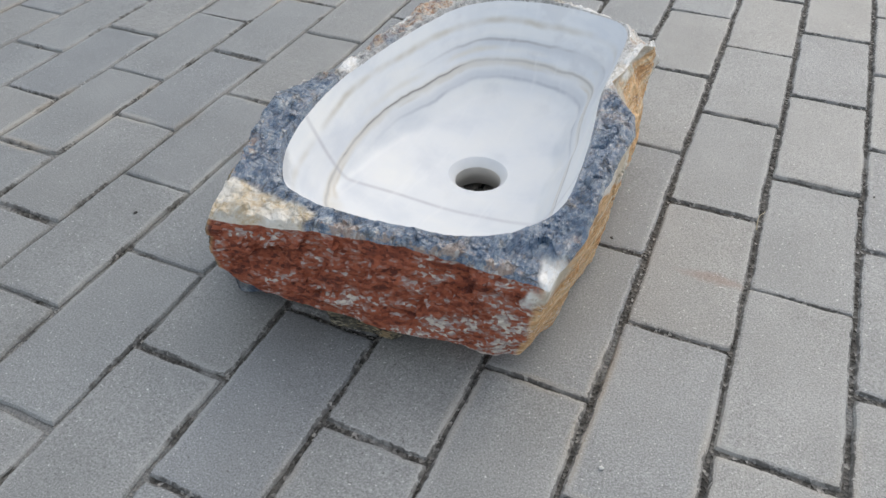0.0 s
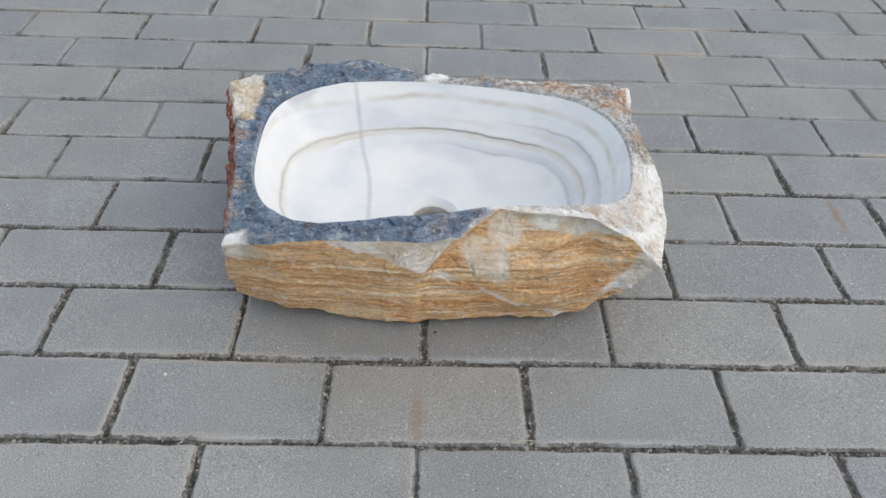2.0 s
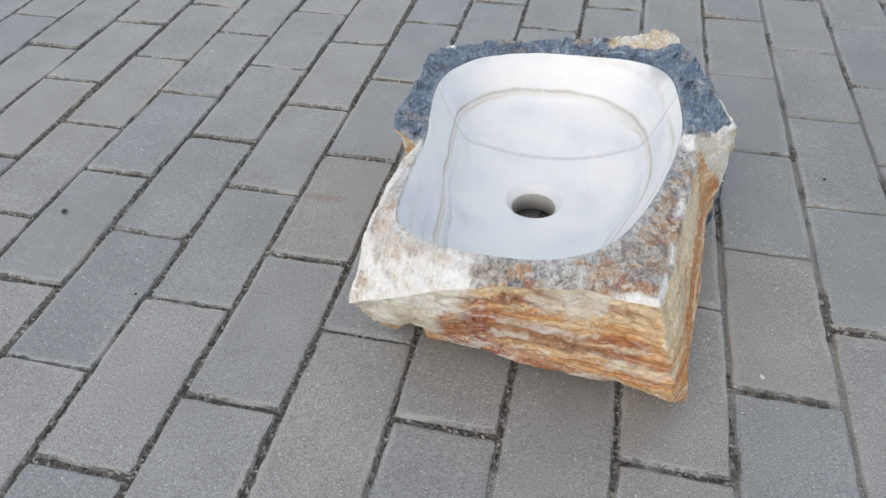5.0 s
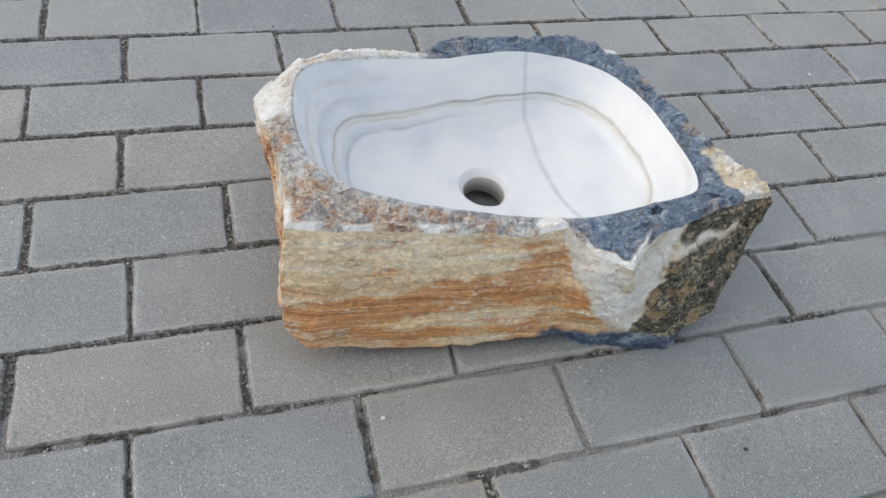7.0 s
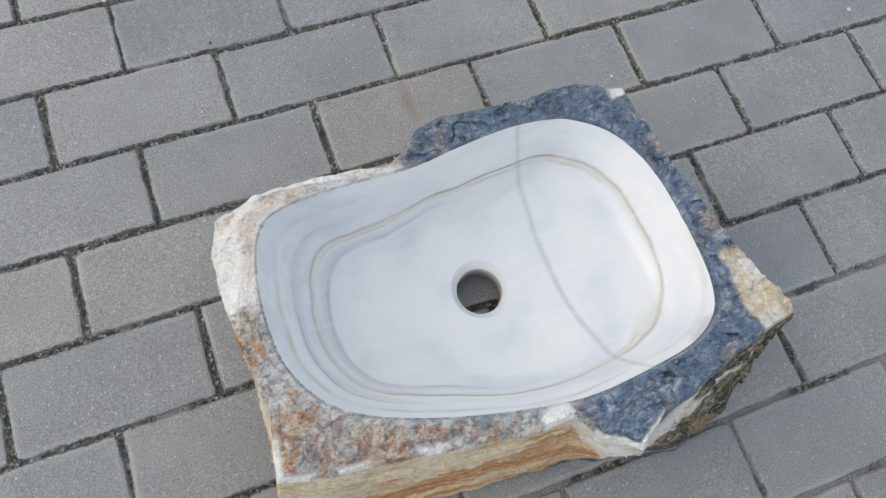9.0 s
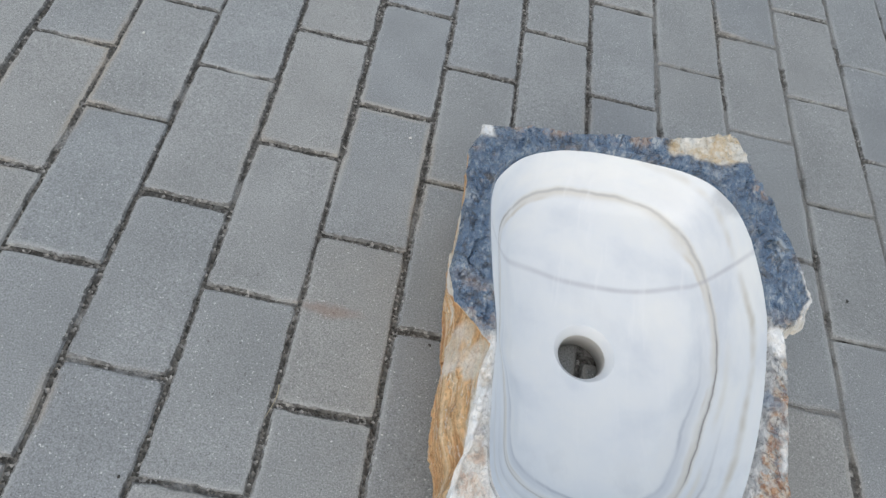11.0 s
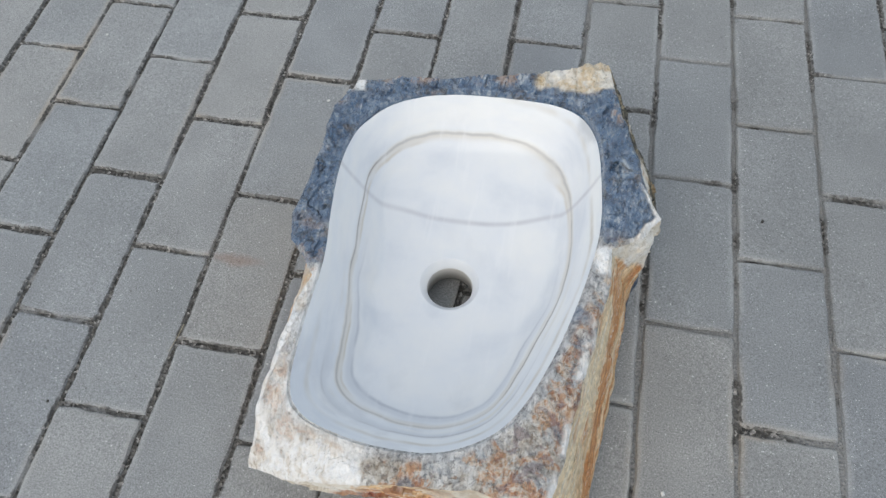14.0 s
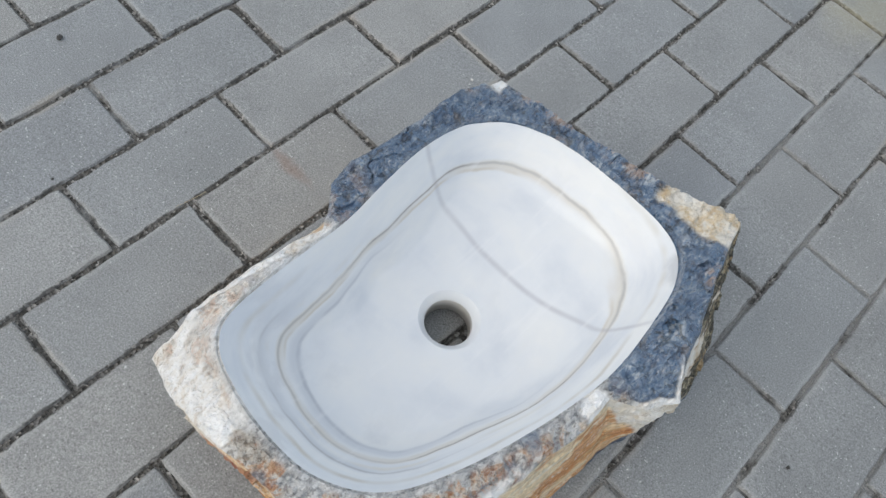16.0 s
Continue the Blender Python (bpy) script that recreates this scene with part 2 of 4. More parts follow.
    dark = m.mix(m.math('MULTIPLY', m.step(m.noise(1.0, 5, 0.66, m.scaled(lean.outputs[0], 26, 26, 60)), 0.54, 0.59), 0.85), dark, m.ramp(grain, ((0.0, (0.26, 0.17, 0.085)), (1.0, (0.46, 0.35, 0.20)))))
    c = m.mix(m.attribute("dark"), c, dark)
    # fresh white breaks
    wh = m.ramp(m.noise(26, 5, 0.60, q), ((0.36, (0.60, 0.52, 0.40)), (0.46, (0.76, 0.71, 0.61)), (0.58, (0.86, 0.84, 0.79))))
    chap = m.math("ABSOLUTE", m.math("SUBTRACT", m.noise(1.0, 5, 0.62, m.scaled(q, 26, 26, 40)), 0.5))
    wh = m.mix(m.math("MULTIPLY", m.step(chap, 0.014, 0.002), 0.55), wh, (0.44, 0.36, 0.27))
    c = m.mix(m.attribute("white"), c, wh)
    blue = m.ramp(m.noise(1.0, 6, 0.7, m.scaled(p, 60, 60, 90)), ((0.36, (0.018, 0.026, 0.045)), (0.48, (0.065, 0.095, 0.15)), (0.56, (0.14, 0.18, 0.24)), (0.64, (0.36, 0.38, 0.40))))
    c = m.mix(m.attribute("blue"), c, blue)
    h = m.math("ADD", m.math("ADD", m.noise(70, 8, 0.74, p), m.math("MULTIPLY", grain, 0.22)), m.math("SUBTRACT", m.math("MULTIPLY", arc, 0.10), m.math("MULTIPLY", crease, 0.16)))
    rough = m.ramp(m.noise(50, 4, 0.6, p), ((0.35, 0.50), (0.65, 0.78)))
    return m.finish(c, rough, h, 0.0045, 0.9, 0.4)


def rim_material():
    """The cleft top: silvery blue-grey slate-like skin, going to grey, ochre, cream and white."""
    m = Nodes("cleft_rim_stone")
    p = m.co
    drift = m.scaled(m.noise(26, 4, 0.6, p, color=True), 2.4, 2.4, 2.4)
    n0 = m.noise(1.0, 8, 0.74, m.add(m.scaled(p, 130, 60, 90), drift))
    flake = m.axis(m.voronoi(1.0, "F1", m.add(m.scaled(p, 150, 70, 80), drift), color=True), 0)
    chip = m.axis(m.voronoi(1.0, "F1", m.add(m.scaled(p, 380, 190, 200), drift), color=True), 1)
    mix1 = m.math("ADD", m.math("MULTIPLY", n0, 0.55), m.math("MULTIPLY", m.noise(42, 5, 0.66, p), 0.25))
    n1 = m.math("ADD", mix1, m.math("ADD", m.math("MULTIPLY", flake, 0.16), m.math("MULTIPLY", chip, 0.15)))
    n2 = m.noise(34, 6, 0.68, p)
    n3 = m.noise(150, 4, 0.7, p)
    wave = m.noise(1.0, 5, 0.62, m.add(m.scaled(p, 75, 48, 60), drift))
    nb = m.math("ADD", m.math("MULTIPLY", m.math("SUBTRACT", n1, 0.055), 0.62), m.math("MULTIPLY", wave, 0.38))
    blue = m.ramp(nb, ((0.36, (0.010, 0.020, 0.040)), (0.44, (0.030, 0.074, 0.152)), (0.52, (0.056, 0.124, 0.228)), (0.57, (0.140, 0.205, 0.290)), (0.62, (0.40, 0.44, 0.48))))
    pale = m.step(m.noise(1.0, 6, 0.72, m.add(m.scaled(p, 100, 52, 70), drift)), 0.56, 0.585)
    blue = m.mix(m.math("MULTIPLY", pale, 0.40), blue, m.ramp(chip, ((0.0, (0.26, 0.30, 0.35)), (1.0, (0.50, 0.52, 0.53)))))
    blue = m.mix(m.math("MULTIPLY", m.step(n2, 0.60, 0.65), 0.40), blue, (0.34, 0.25, 0.18))
    fissure = m.math("ABSOLUTE", m.math("SUBTRACT", m.noise(1.0, 6, 0.68, m.add(m.scaled(p, 110, 62, 60), drift)), 0.5))
    blue = m.mix(m.math("MULTIPLY", m.step(fissure, 0.014, 0.003), 0.36), blue, (0.46, 0.49, 0.52))
    rust = m.math("MULTIPLY", m.attribute("rust"), m.step(m.noise(46, 5, 0.7, m.add(p, (2.0, 0.0, 1.0))), 0.47, 0.56))
    blue = m.mix(m.math("MULTIPLY", rust, 0.8), blue, m.ramp(chip, ((0.0, (0.30, 0.17, 0.10)), (0.7, (0.44, 0.33, 0.25)), (1.0, (0.58, 0.53, 0.47)))))
    grey = m.ramp(n1, ((0.38, (0.17, 0.175, 0.18)), (0.47, (0.36, 0.36, 0.36)), (0.56, (0.50, 0.49, 0.48)), (0.66, (0.72, 0.71, 0.69))))
    orange = m.ramp(n1, ((0.40, (0.20, 0.085, 0.055)), (0.48, (0.45, 0.20, 0.085)), (0.56, (0.54, 0.32, 0.17)), (0.66, (0.66, 0.56, 0.45))))
    tan = m.ramp(n1, ((0.38, (0.26, 0.20, 0.15)), (0.47, (0.42, 0.36, 0.29)), (0.56, (0.52, 0.47, 0.40)), (0.66, (0.72, 0.69, 0.64))))
    rusty = m.step(m.noise(30, 6, 0.66, m.add(p, (0.4, 0.0, 0.0)), warp=0.6), 0.50, 0.545)
    ochre = m.mix(m.step(m.noise(17, 5, 0.65, m.add(p, (0.0, 3.0, 0.0))), 0.44, 0.56), grey, tan)
    ochre = m.mix(m.math("MULTIPLY", rusty, 0.9), ochre, orange)
    film = m.math("ABSOLUTE", m.math("SUBTRACT", m.noise(55, 5, 0.6, p, warp=1.2), 0.5))
    ochre = m.mix(m.math("MULTIPLY", m.step(film, 0.022, 0.004), 0.65), ochre, (0.74, 0.71, 0.65))
    plum = m.noise(36, 4, 0.6, m.add(p, (0.0, 0.0, 2.0)), warp=0.8)
    ochre = m.mix(m.math("MULTIPLY", m.step(plum, 0.60, 0.64), 0.60), ochre, (0.20, 0.14, 0.16))
    knob_at = m.add(m.scaled(p, 48, 48, 0), m.scaled(m.noise(50, 3, 0.6, p, color=True), 0.6, 0.6, 0.0))
    knob = m.math("MULTIPLY", m.step(m.voronoi(1.0, "F1", knob_at), 0.50, 0.28), m.step(m.axis(m.voronoi(1.0, "F1", knob_at, color=True), 1), 0.55, 0.62))
    ochre = m.mix(m.math("MULTIPLY", knob, 0.7), ochre, m.ramp(n1, ((0.40, (0.10, 0.13, 0.17)), (0.52, (0.27, 0.31, 0.34)), (0.62, (0.60, 0.61, 0.60)))))
    cream = m.ramp(n2, ((0.38, (0.84, 0.80, 0.72)), (0.49, (0.78, 0.71, 0.59)), (0.57, (0.66, 0.51, 0.30)), (0.66, (0.80, 0.75, 0.66))))
    white = m.ramp(m.math("ADD", m.math("MULTIPLY", n1, 0.55), m.math("MULTIPLY", n2, 0.45)), ((0.37, (0.52, 0.44, 0.35)), (0.44, (0.70, 0.64, 0.56)), (0.51, (0.81, 0.78, 0.73)), (0.60, (0.89, 0.88, 0.86))))
    c = m.mix(m.attribute("ochre"), grey, ochre)
    c = m.mix(m.math("MULTIPLY", m.step(m.noise(210, 4, 0.75, p), 0.56, 0.61), 0.35), c, (0.80, 0.77, 0.71))
    c = m.mix(m.math("MULTIPLY", m.step(m.noise(170, 4, 0.75, m.add(p, (1.0, 0.0, 0.0))), 0.45, 0.40), 0.6), c, (0.13, 0.115, 0.10))
    c = m.mix(m.attribute("blue"), c, blue)
    c = m.mix(m.attribute("cream"), c, cream)
    c = m.mix(m.attribute("white"), c, white)
    h = m.math("ADD", m.math("ADD", nb, m.math("MULTIPLY", flake, 0.22)), m.math("ADD", m.math("MULTIPLY", n3, 0.24), m.math("MULTIPLY", chip, 0.10)))
    crack = m.voronoi(1.0, 'DISTANCE_TO_EDGE', m.add(m.scaled(p, 62, 40, 30), m.scaled(m.noise(40, 4, 0.6, p, color=True), 1.6, 1.6, 1.6)))
    gap = m.math('MULTIPLY', m.math('MULTIPLY', m.step(crack, 0.06, 0.005), m.step(n2, 0.50, 0.58)), m.math('MULTIPLY', m.attribute('blue'), m.math('SUBTRACT', 1.0, m.math('MAXIMUM', m.attribute('white'), m.attribute('cream')), True)))
    c = m.mix(m.math('MULTIPLY', gap, 0.6), c, (0.025, 0.026, 0.030))
    h = m.math('SUBTRACT', h, m.math('MULTIPLY', gap, 0.35))
    h = m.math('MULTIPLY', h, m.math('SUBTRACT', 1.0, m.math('MULTIPLY', m.attribute('white'), 0.5)))
    rough = m.ramp(n3, ((0.35, 0.22), (0.65, 0.42)))
    # the slaty skin has a glassy sheen
    m.put(m.math("MULTIPLY", m.attribute("blue"), 0.55), m.bsdf.inputs["Coat Weight"])
    m.put(0.22, m.bsdf.inputs["Coat Roughness"])
    m.put(1.9, m.bsdf.inputs["Coat IOR"])
    return m.finish(c, rough, h, 0.011, 1.0, 1.0)


def bore_material():
    """Sawn, unpolished stone inside the drain: beige grey with faint core-drill rings."""
    m = Nodes("bored_stone")
    rings = m.noise(1.0, 4, 0.6, m.scaled(m.co, 9, 9, 90))
    c = m.ramp(rings, ((0.3, (0.58, 0.56, 0.52)), (0.5, (0.66, 0.64, 0.60)), (0.7, (0.72, 0.70, 0.66))))
    return m.finish(c, 0.6, rings, 0.0004, 0.2, 0.4)


def bowl_material():
    """Honed white onyx: grey and honey seams where the bowl cuts the level beds, one oblique crack."""
    m = Nodes("honed_white_onyx")
    p = m.co
    wob = m.scaled(m.noise(5, 4, 0.55, p, color=True), 0.05, 0.05, 0.018)
    q = m.add(p, wob)
    z = m.math("SUBTRACT", m.axis(q, 2), 0.009)
    z = m.math("SUBTRACT", z, m.math("MULTIPLY", m.axis(p, 1), 0.01))
    z = m.math("ADD", z, m.math("MULTIPLY", m.math("SUBTRACT", m.noise(34, 3, 0.55, p), 0.5), 0.0045))
    # the beds dip towards the wide end, most of all on one side of it
    dip = m.math("MULTIPLY", m.step(m.axis(p, 1), 0.12, -0.04), m.math("ADD", 0.0055, m.math("MULTIPLY", m.step(m.axis(p, 0), -0.20, -0.31), 0.006)))
    z = m.math("ADD", z, dip)
    cloud = m.noise(9, 5, 0.55, m.scaled(q, 1, 1, 3))
    c = m.ramp(cloud, ((0.34, (0.67, 0.695, 0.73)), (0.48, (0.755, 0.77, 0.785)), (0.66, (0.81, 0.81, 0.795))))
    smoke = m.noise(13, 4, 0.55, m.scaled(m.add(q, wob), 1.2, 0.7, 1.6))
    c = m.mix(m.math("MULTIPLY", m.step(smoke, 0.50, 0.70), 0.26), c, (0.60, 0.62, 0.66))
    strength = m.noise(11, 3, 0.6, p)
    haze = m.noise(1.0, 5, 0.6, m.scaled(m.add(q, wob), 20, 14, 24))
    c = m.mix(m.math("MULTIPLY", m.math("MULTIPLY", m.step(haze, 0.50, 0.64), m.step(m.axis(p, 1), 0.20, 0.29)), 0.34), c, (0.54, 0.55, 0.58))
    far = m.step(m.axis(p, 1), 0.06, 0.26)
    end = m.step(m.axis(p, 1), 0.17, 0.33)

    def seam(level, wide, color, lo, hi, only=None):
        d = m.math("ABSOLUTE", m.math("SUBTRACT", z, level))
        run = m.noise(10, 3, 0.6, m.add(p, (60.0 * level, 0.0, 900.0 * wide)))
        f = m.math("MULTIPLY", m.step(d, wide, 0.0), m.step(run, lo, hi))
        return f if only is None else m.math("MULTIPLY", f, only), color

    for f, col in (
        seam(0.0915, 0.0070, (0.70, 0.68, 0.645), 0.30, 0.60),
        seam(0.0880, 0.0026, (0.62, 0.58, 0.51), 0.45, 0.65),
        seam(0.0930, 0.0052, (0.66, 0.63, 0.57), 0.28, 0.62),
        seam(0.0935, 0.0024, (0.49, 0.48, 0.46), 0.25, 0.55),
        seam(0.0938, 0.0012, (0.25, 0.235, 0.22), 0.45, 0.62),
        seam(0.1050, 0.0050, (0.70, 0.67, 0.60), 0.46, 0.64, far),
        seam(0.0800, 0.0080, (0.64, 0.66, 0.69), 0.15, 0.45, far),
        seam(0.0770, 0.0028, (0.48, 0.50, 0.54), 0.30, 0.55, far),
        seam(0.1110, 0.0090, (0.60, 0.62, 0.65), 0.20, 0.50, end),
        seam(0.1130, 0.0026, (0.44, 0.44, 0.45), 0.35, 0.60, end),
        seam(0.1330, 0.0060, (0.58, 0.545, 0.48), 0.35, 0.60, m.math("MAXIMUM", end, m.step(m.axis(p, 0), -0.20, -0.28))),
    ):
        c = m.mix(f, c, col)
    # oblique crack across the wide end
    k = m.add(p, m.scaled(m.noise(4, 3, 0.5, p, color=True), 0.03, 0.03, 0.0))
    back = m.math("MAXIMUM", m.math("SUBTRACT", m.math("MULTIPLY", m.axis(k, 0), -1.0), 0.17), 0.0)
    bend = m.math("ADD", m.math("SUBTRACT", m.axis(k, 1), 0.051), m.math("MULTIPLY", m.math("MULTIPLY", back, back), 1.0))
    line = m.math("ABSOLUTE", bend)
    c = m.mix(m.math("MULTIPLY", m.step(line, 0.0052, 0.0), m.math("MULTIPLY", strength, 0.85)), c, (0.40, 0.39, 0.42))
    # a dull patch that the polish did not reach
    d = m.n.new("ShaderNodeVectorMath")
    d.operation = "LENGTH"
    m.put(m.add(p, (0.318, 0.060, -0.142)), d.inputs[0])
    dull = m.step(m.math("ADD", d.outputs["Value"], m.math("MULTIPLY", m.noise(60, 4, 0.6, p), 0.02)), 0.038, 0.022)
    c = m.mix(m.math("MULTIPLY", dull, 0.6), c, (0.40, 0.41, 0.43))
    # faint highlight streaks painted as paler colour, running down to the drain
    streak = m.noise(1.0, 3, 0.6, m.scaled(p, 90, 9, 20))
    c = m.mix(m.math("MULTIPLY", m.step(streak, 0.55, 0.75), 0.3), c, (0.85, 0.85, 0.85))
    return m.finish(c, m.ramp(m.noise(14, 4, 0.6, p), ((0.3, 0.28), (0.7, 0.40))), m.noise(60, 3, 0.6, p), 0.0004, 0.25, 0.5)


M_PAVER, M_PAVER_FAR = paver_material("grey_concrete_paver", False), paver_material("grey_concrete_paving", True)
M_JOINT, M_STONE, M_RIM, M_BOWL, M_BORE = joint_material(), stone_material(), rim_material(), bowl_material(), bore_material()


# ---- noise on arrays ----
def lattice(ix, iy, iz, seed):
    h = (ix * 374761393 + iy * 668265263 + iz * 2147483647 + seed * 144269504) & 0xFFFFFFFF
    h = ((h ^ (h >> 13)) * 1274126177) & 0xFFFFFFFF
    return ((h ^ (h >> 16)) & 0xFFFF) / 65535.0


def vnoise(p, seed=0, sharp=False):
    """Value noise in -1 .. 1 for rows of points in cells of unit size; sharp keeps the creases of the cells."""
    f = np.floor(p).astype(np.int64)
    w = p - f
    if not sharp:
        w = w * w * (3 - 2 * w)
    out = 0.0
    for dx in (0, 1):
        for dy in (0, 1):
            for dz in (0, 1):
                k = (w[:, 0] if dx else 1 - w[:, 0]) * (w[:, 1] if dy else 1 - w[:, 1]) * (w[:, 2] if dz else 1 - w[:, 2])
                out = out + k * lattice(f[:, 0] + dx, f[:, 1] + dy, f[:, 2] + dz, seed)
    return out * 2 - 1


TWIST = np.array(Euler((0.6, 0.4, 0.9)).to_matrix())


def fbm(p, scale, octaves=4, seed=0, sharp=False, gain=0.5):
    total, amp, q = 0.0, 1.0, p * scale
    for o in range(octaves):
        q = q @ TWIST
        total, amp, q = total + amp * vnoise(q, seed + o, sharp), amp * gain, q * 2.03
    return total


def sstep(x, lo, hi):
    t = np.clip((x - lo) / (hi - lo), 0, 1)
    return t * t * (3 - 2 * t)


# ---- the washbasin: a rough block, broken all round, with a bowl ground into it ----
# Corners of the broken top edge, anticlockwise from above, and of the foot below each of them.
RIM = [
    (-0.048, -0.099, 0.122), (-0.036, -0.042, 0.138), (-0.038, 0.022, 0.141), (-0.038, 0.064, 0.143), (-0.034, 0.110, 0.145),
    (-0.042, 0.143, 0.148), (-0.066, 0.169, 0.153), (-0.077, 0.183, 0.156), (-0.068, 0.222, 0.157), (-0.063, 0.278, 0.155),
    (-0.059, 0.318, 0.136), (-0.056, 0.359, 0.096), (-0.101, 0.370, 0.123), (-0.150, 0.368, 0.143), (-0.203, 0.362, 0.151),
    (-0.262, 0.357, 0.154), (-0.318, 0.365, 0.155), (-0.328, 0.318, 0.154), (-0.336, 0.245, 0.152), (-0.345, 0.190, 0.151),
    (-0.354, 0.138, 0.146), (-0.352, 0.104, 0.151), (-0.380, 0.082, 0.140), (-0.398, 0.050, 0.133), (-0.376, 0.018, 0.153),
    (-0.354, -0.058, 0.152), (-0.331, -0.148, 0.139), (-0.284, -0.137, 0.136), (-0.240, -0.124, 0.136), (-0.168, -0.110, 0.132),
    (-0.105, -0.104, 0.128),
]
FOOT = [
    (-0.068, -0.098, 0.030), (-0.054, -0.040, 0.022), (-0.054, 0.020, 0.010), (-0.048, 0.066, 0.006), (-0.050, 0.112, 0.006),
    (-0.053, 0.145, 0.009), (-0.058, 0.170, 0.011), (-0.058, 0.186, 0.011), (-0.060, 0.215, 0.009), (-0.062, 0.258, 0.010),
    (-0.067, 0.290, 0.013), (-0.082, 0.318, 0.019), (-0.104, 0.354, 0.076), (-0.145, 0.357, 0.066), (-0.207, 0.359, 0.050),
    (-0.270, 0.363, 0.045), (-0.346, 0.371, 0.046), (-0.360, 0.350, 0.026), (-0.374, 0.245, 0.016), (-0.380, 0.190, 0.014),
    (-0.383, 0.140, 0.016), (-0.386, 0.100, 0.018), (-0.392, 0.066, 0.022), (-0.398, 0.034, 0.022), (-0.413, -0.015, 0.022),
    (-0.397, -0.085, 0.032), (-0.330, -0.156, 0.086), (-0.288, -0.150, 0.062), (-0.240, -0.142, 0.054), (-0.165, -0.129, 0.047),
    (-0.102, -0.114, 0.038),
]
# The bowl's edge, a rounded pear shape.
BOWL = [
    (-0.066, 0.000), (-0.066, 0.045), (-0.072, 0.100), (-0.0815, 0.165), (-0.0825, 0.230), (-0.087, 0.292), (-0.104, 0.318),
    (-0.138, 0.330), (-0.180, 0.335), (-0.225, 0.331), (-0.262, 0.312), (-0.286, 0.284), (-0.305, 0.240), (-0.320, 0.190),
    (-0.333, 0.130), (-0.339, 0.075), (-0.334, 0.010), (-0.325, -0.040), (-0.303, -0.076), (-0.262, -0.090), (-0.200, -0.090),
    (-0.140, -0.082), (-0.098, -0.060), (-0.074, -0.028),
]
DRAIN, DRAIN_Z, DRAIN_R = np.array((-0.193, 0.116)), 0.047, 0.0250
AROUND = 1280


def resample(pts, lengths, count):
    """Evenly spaced points along a closed line, by the arc length of the given knots."""
    at = np.linspace(0, lengths[-1], count, endpoint=False)
    closed = np.vstack([pts, pts[:1]])
    return np.stack([np.interp(at, lengths, closed[:, k]) for k in range(closed.shape[1])], 1)


def smooth_closed(pts, steps):
    """A Catmull-Rom line through a closed ring of knots."""
    a = np.asarray(pts, float)
    p0, p1, p2, p3 = np.roll(a, 1, 0), a, np.roll(a, -1, 0), np.roll(a, -2, 0)
    out = []
    for t in np.linspace(0, 1, steps, endpoint=False):
        out.append(0.5 * (2 * p1 + (p2 - p0) * t + (2 * p0 - 5 * p1 + 4 * p2 - p3) * t * t + (3 * p1 - p0 - 3 * p2 + p3) * t**3))
    return np.stack(out, 1).reshape(-1, a.shape[1])


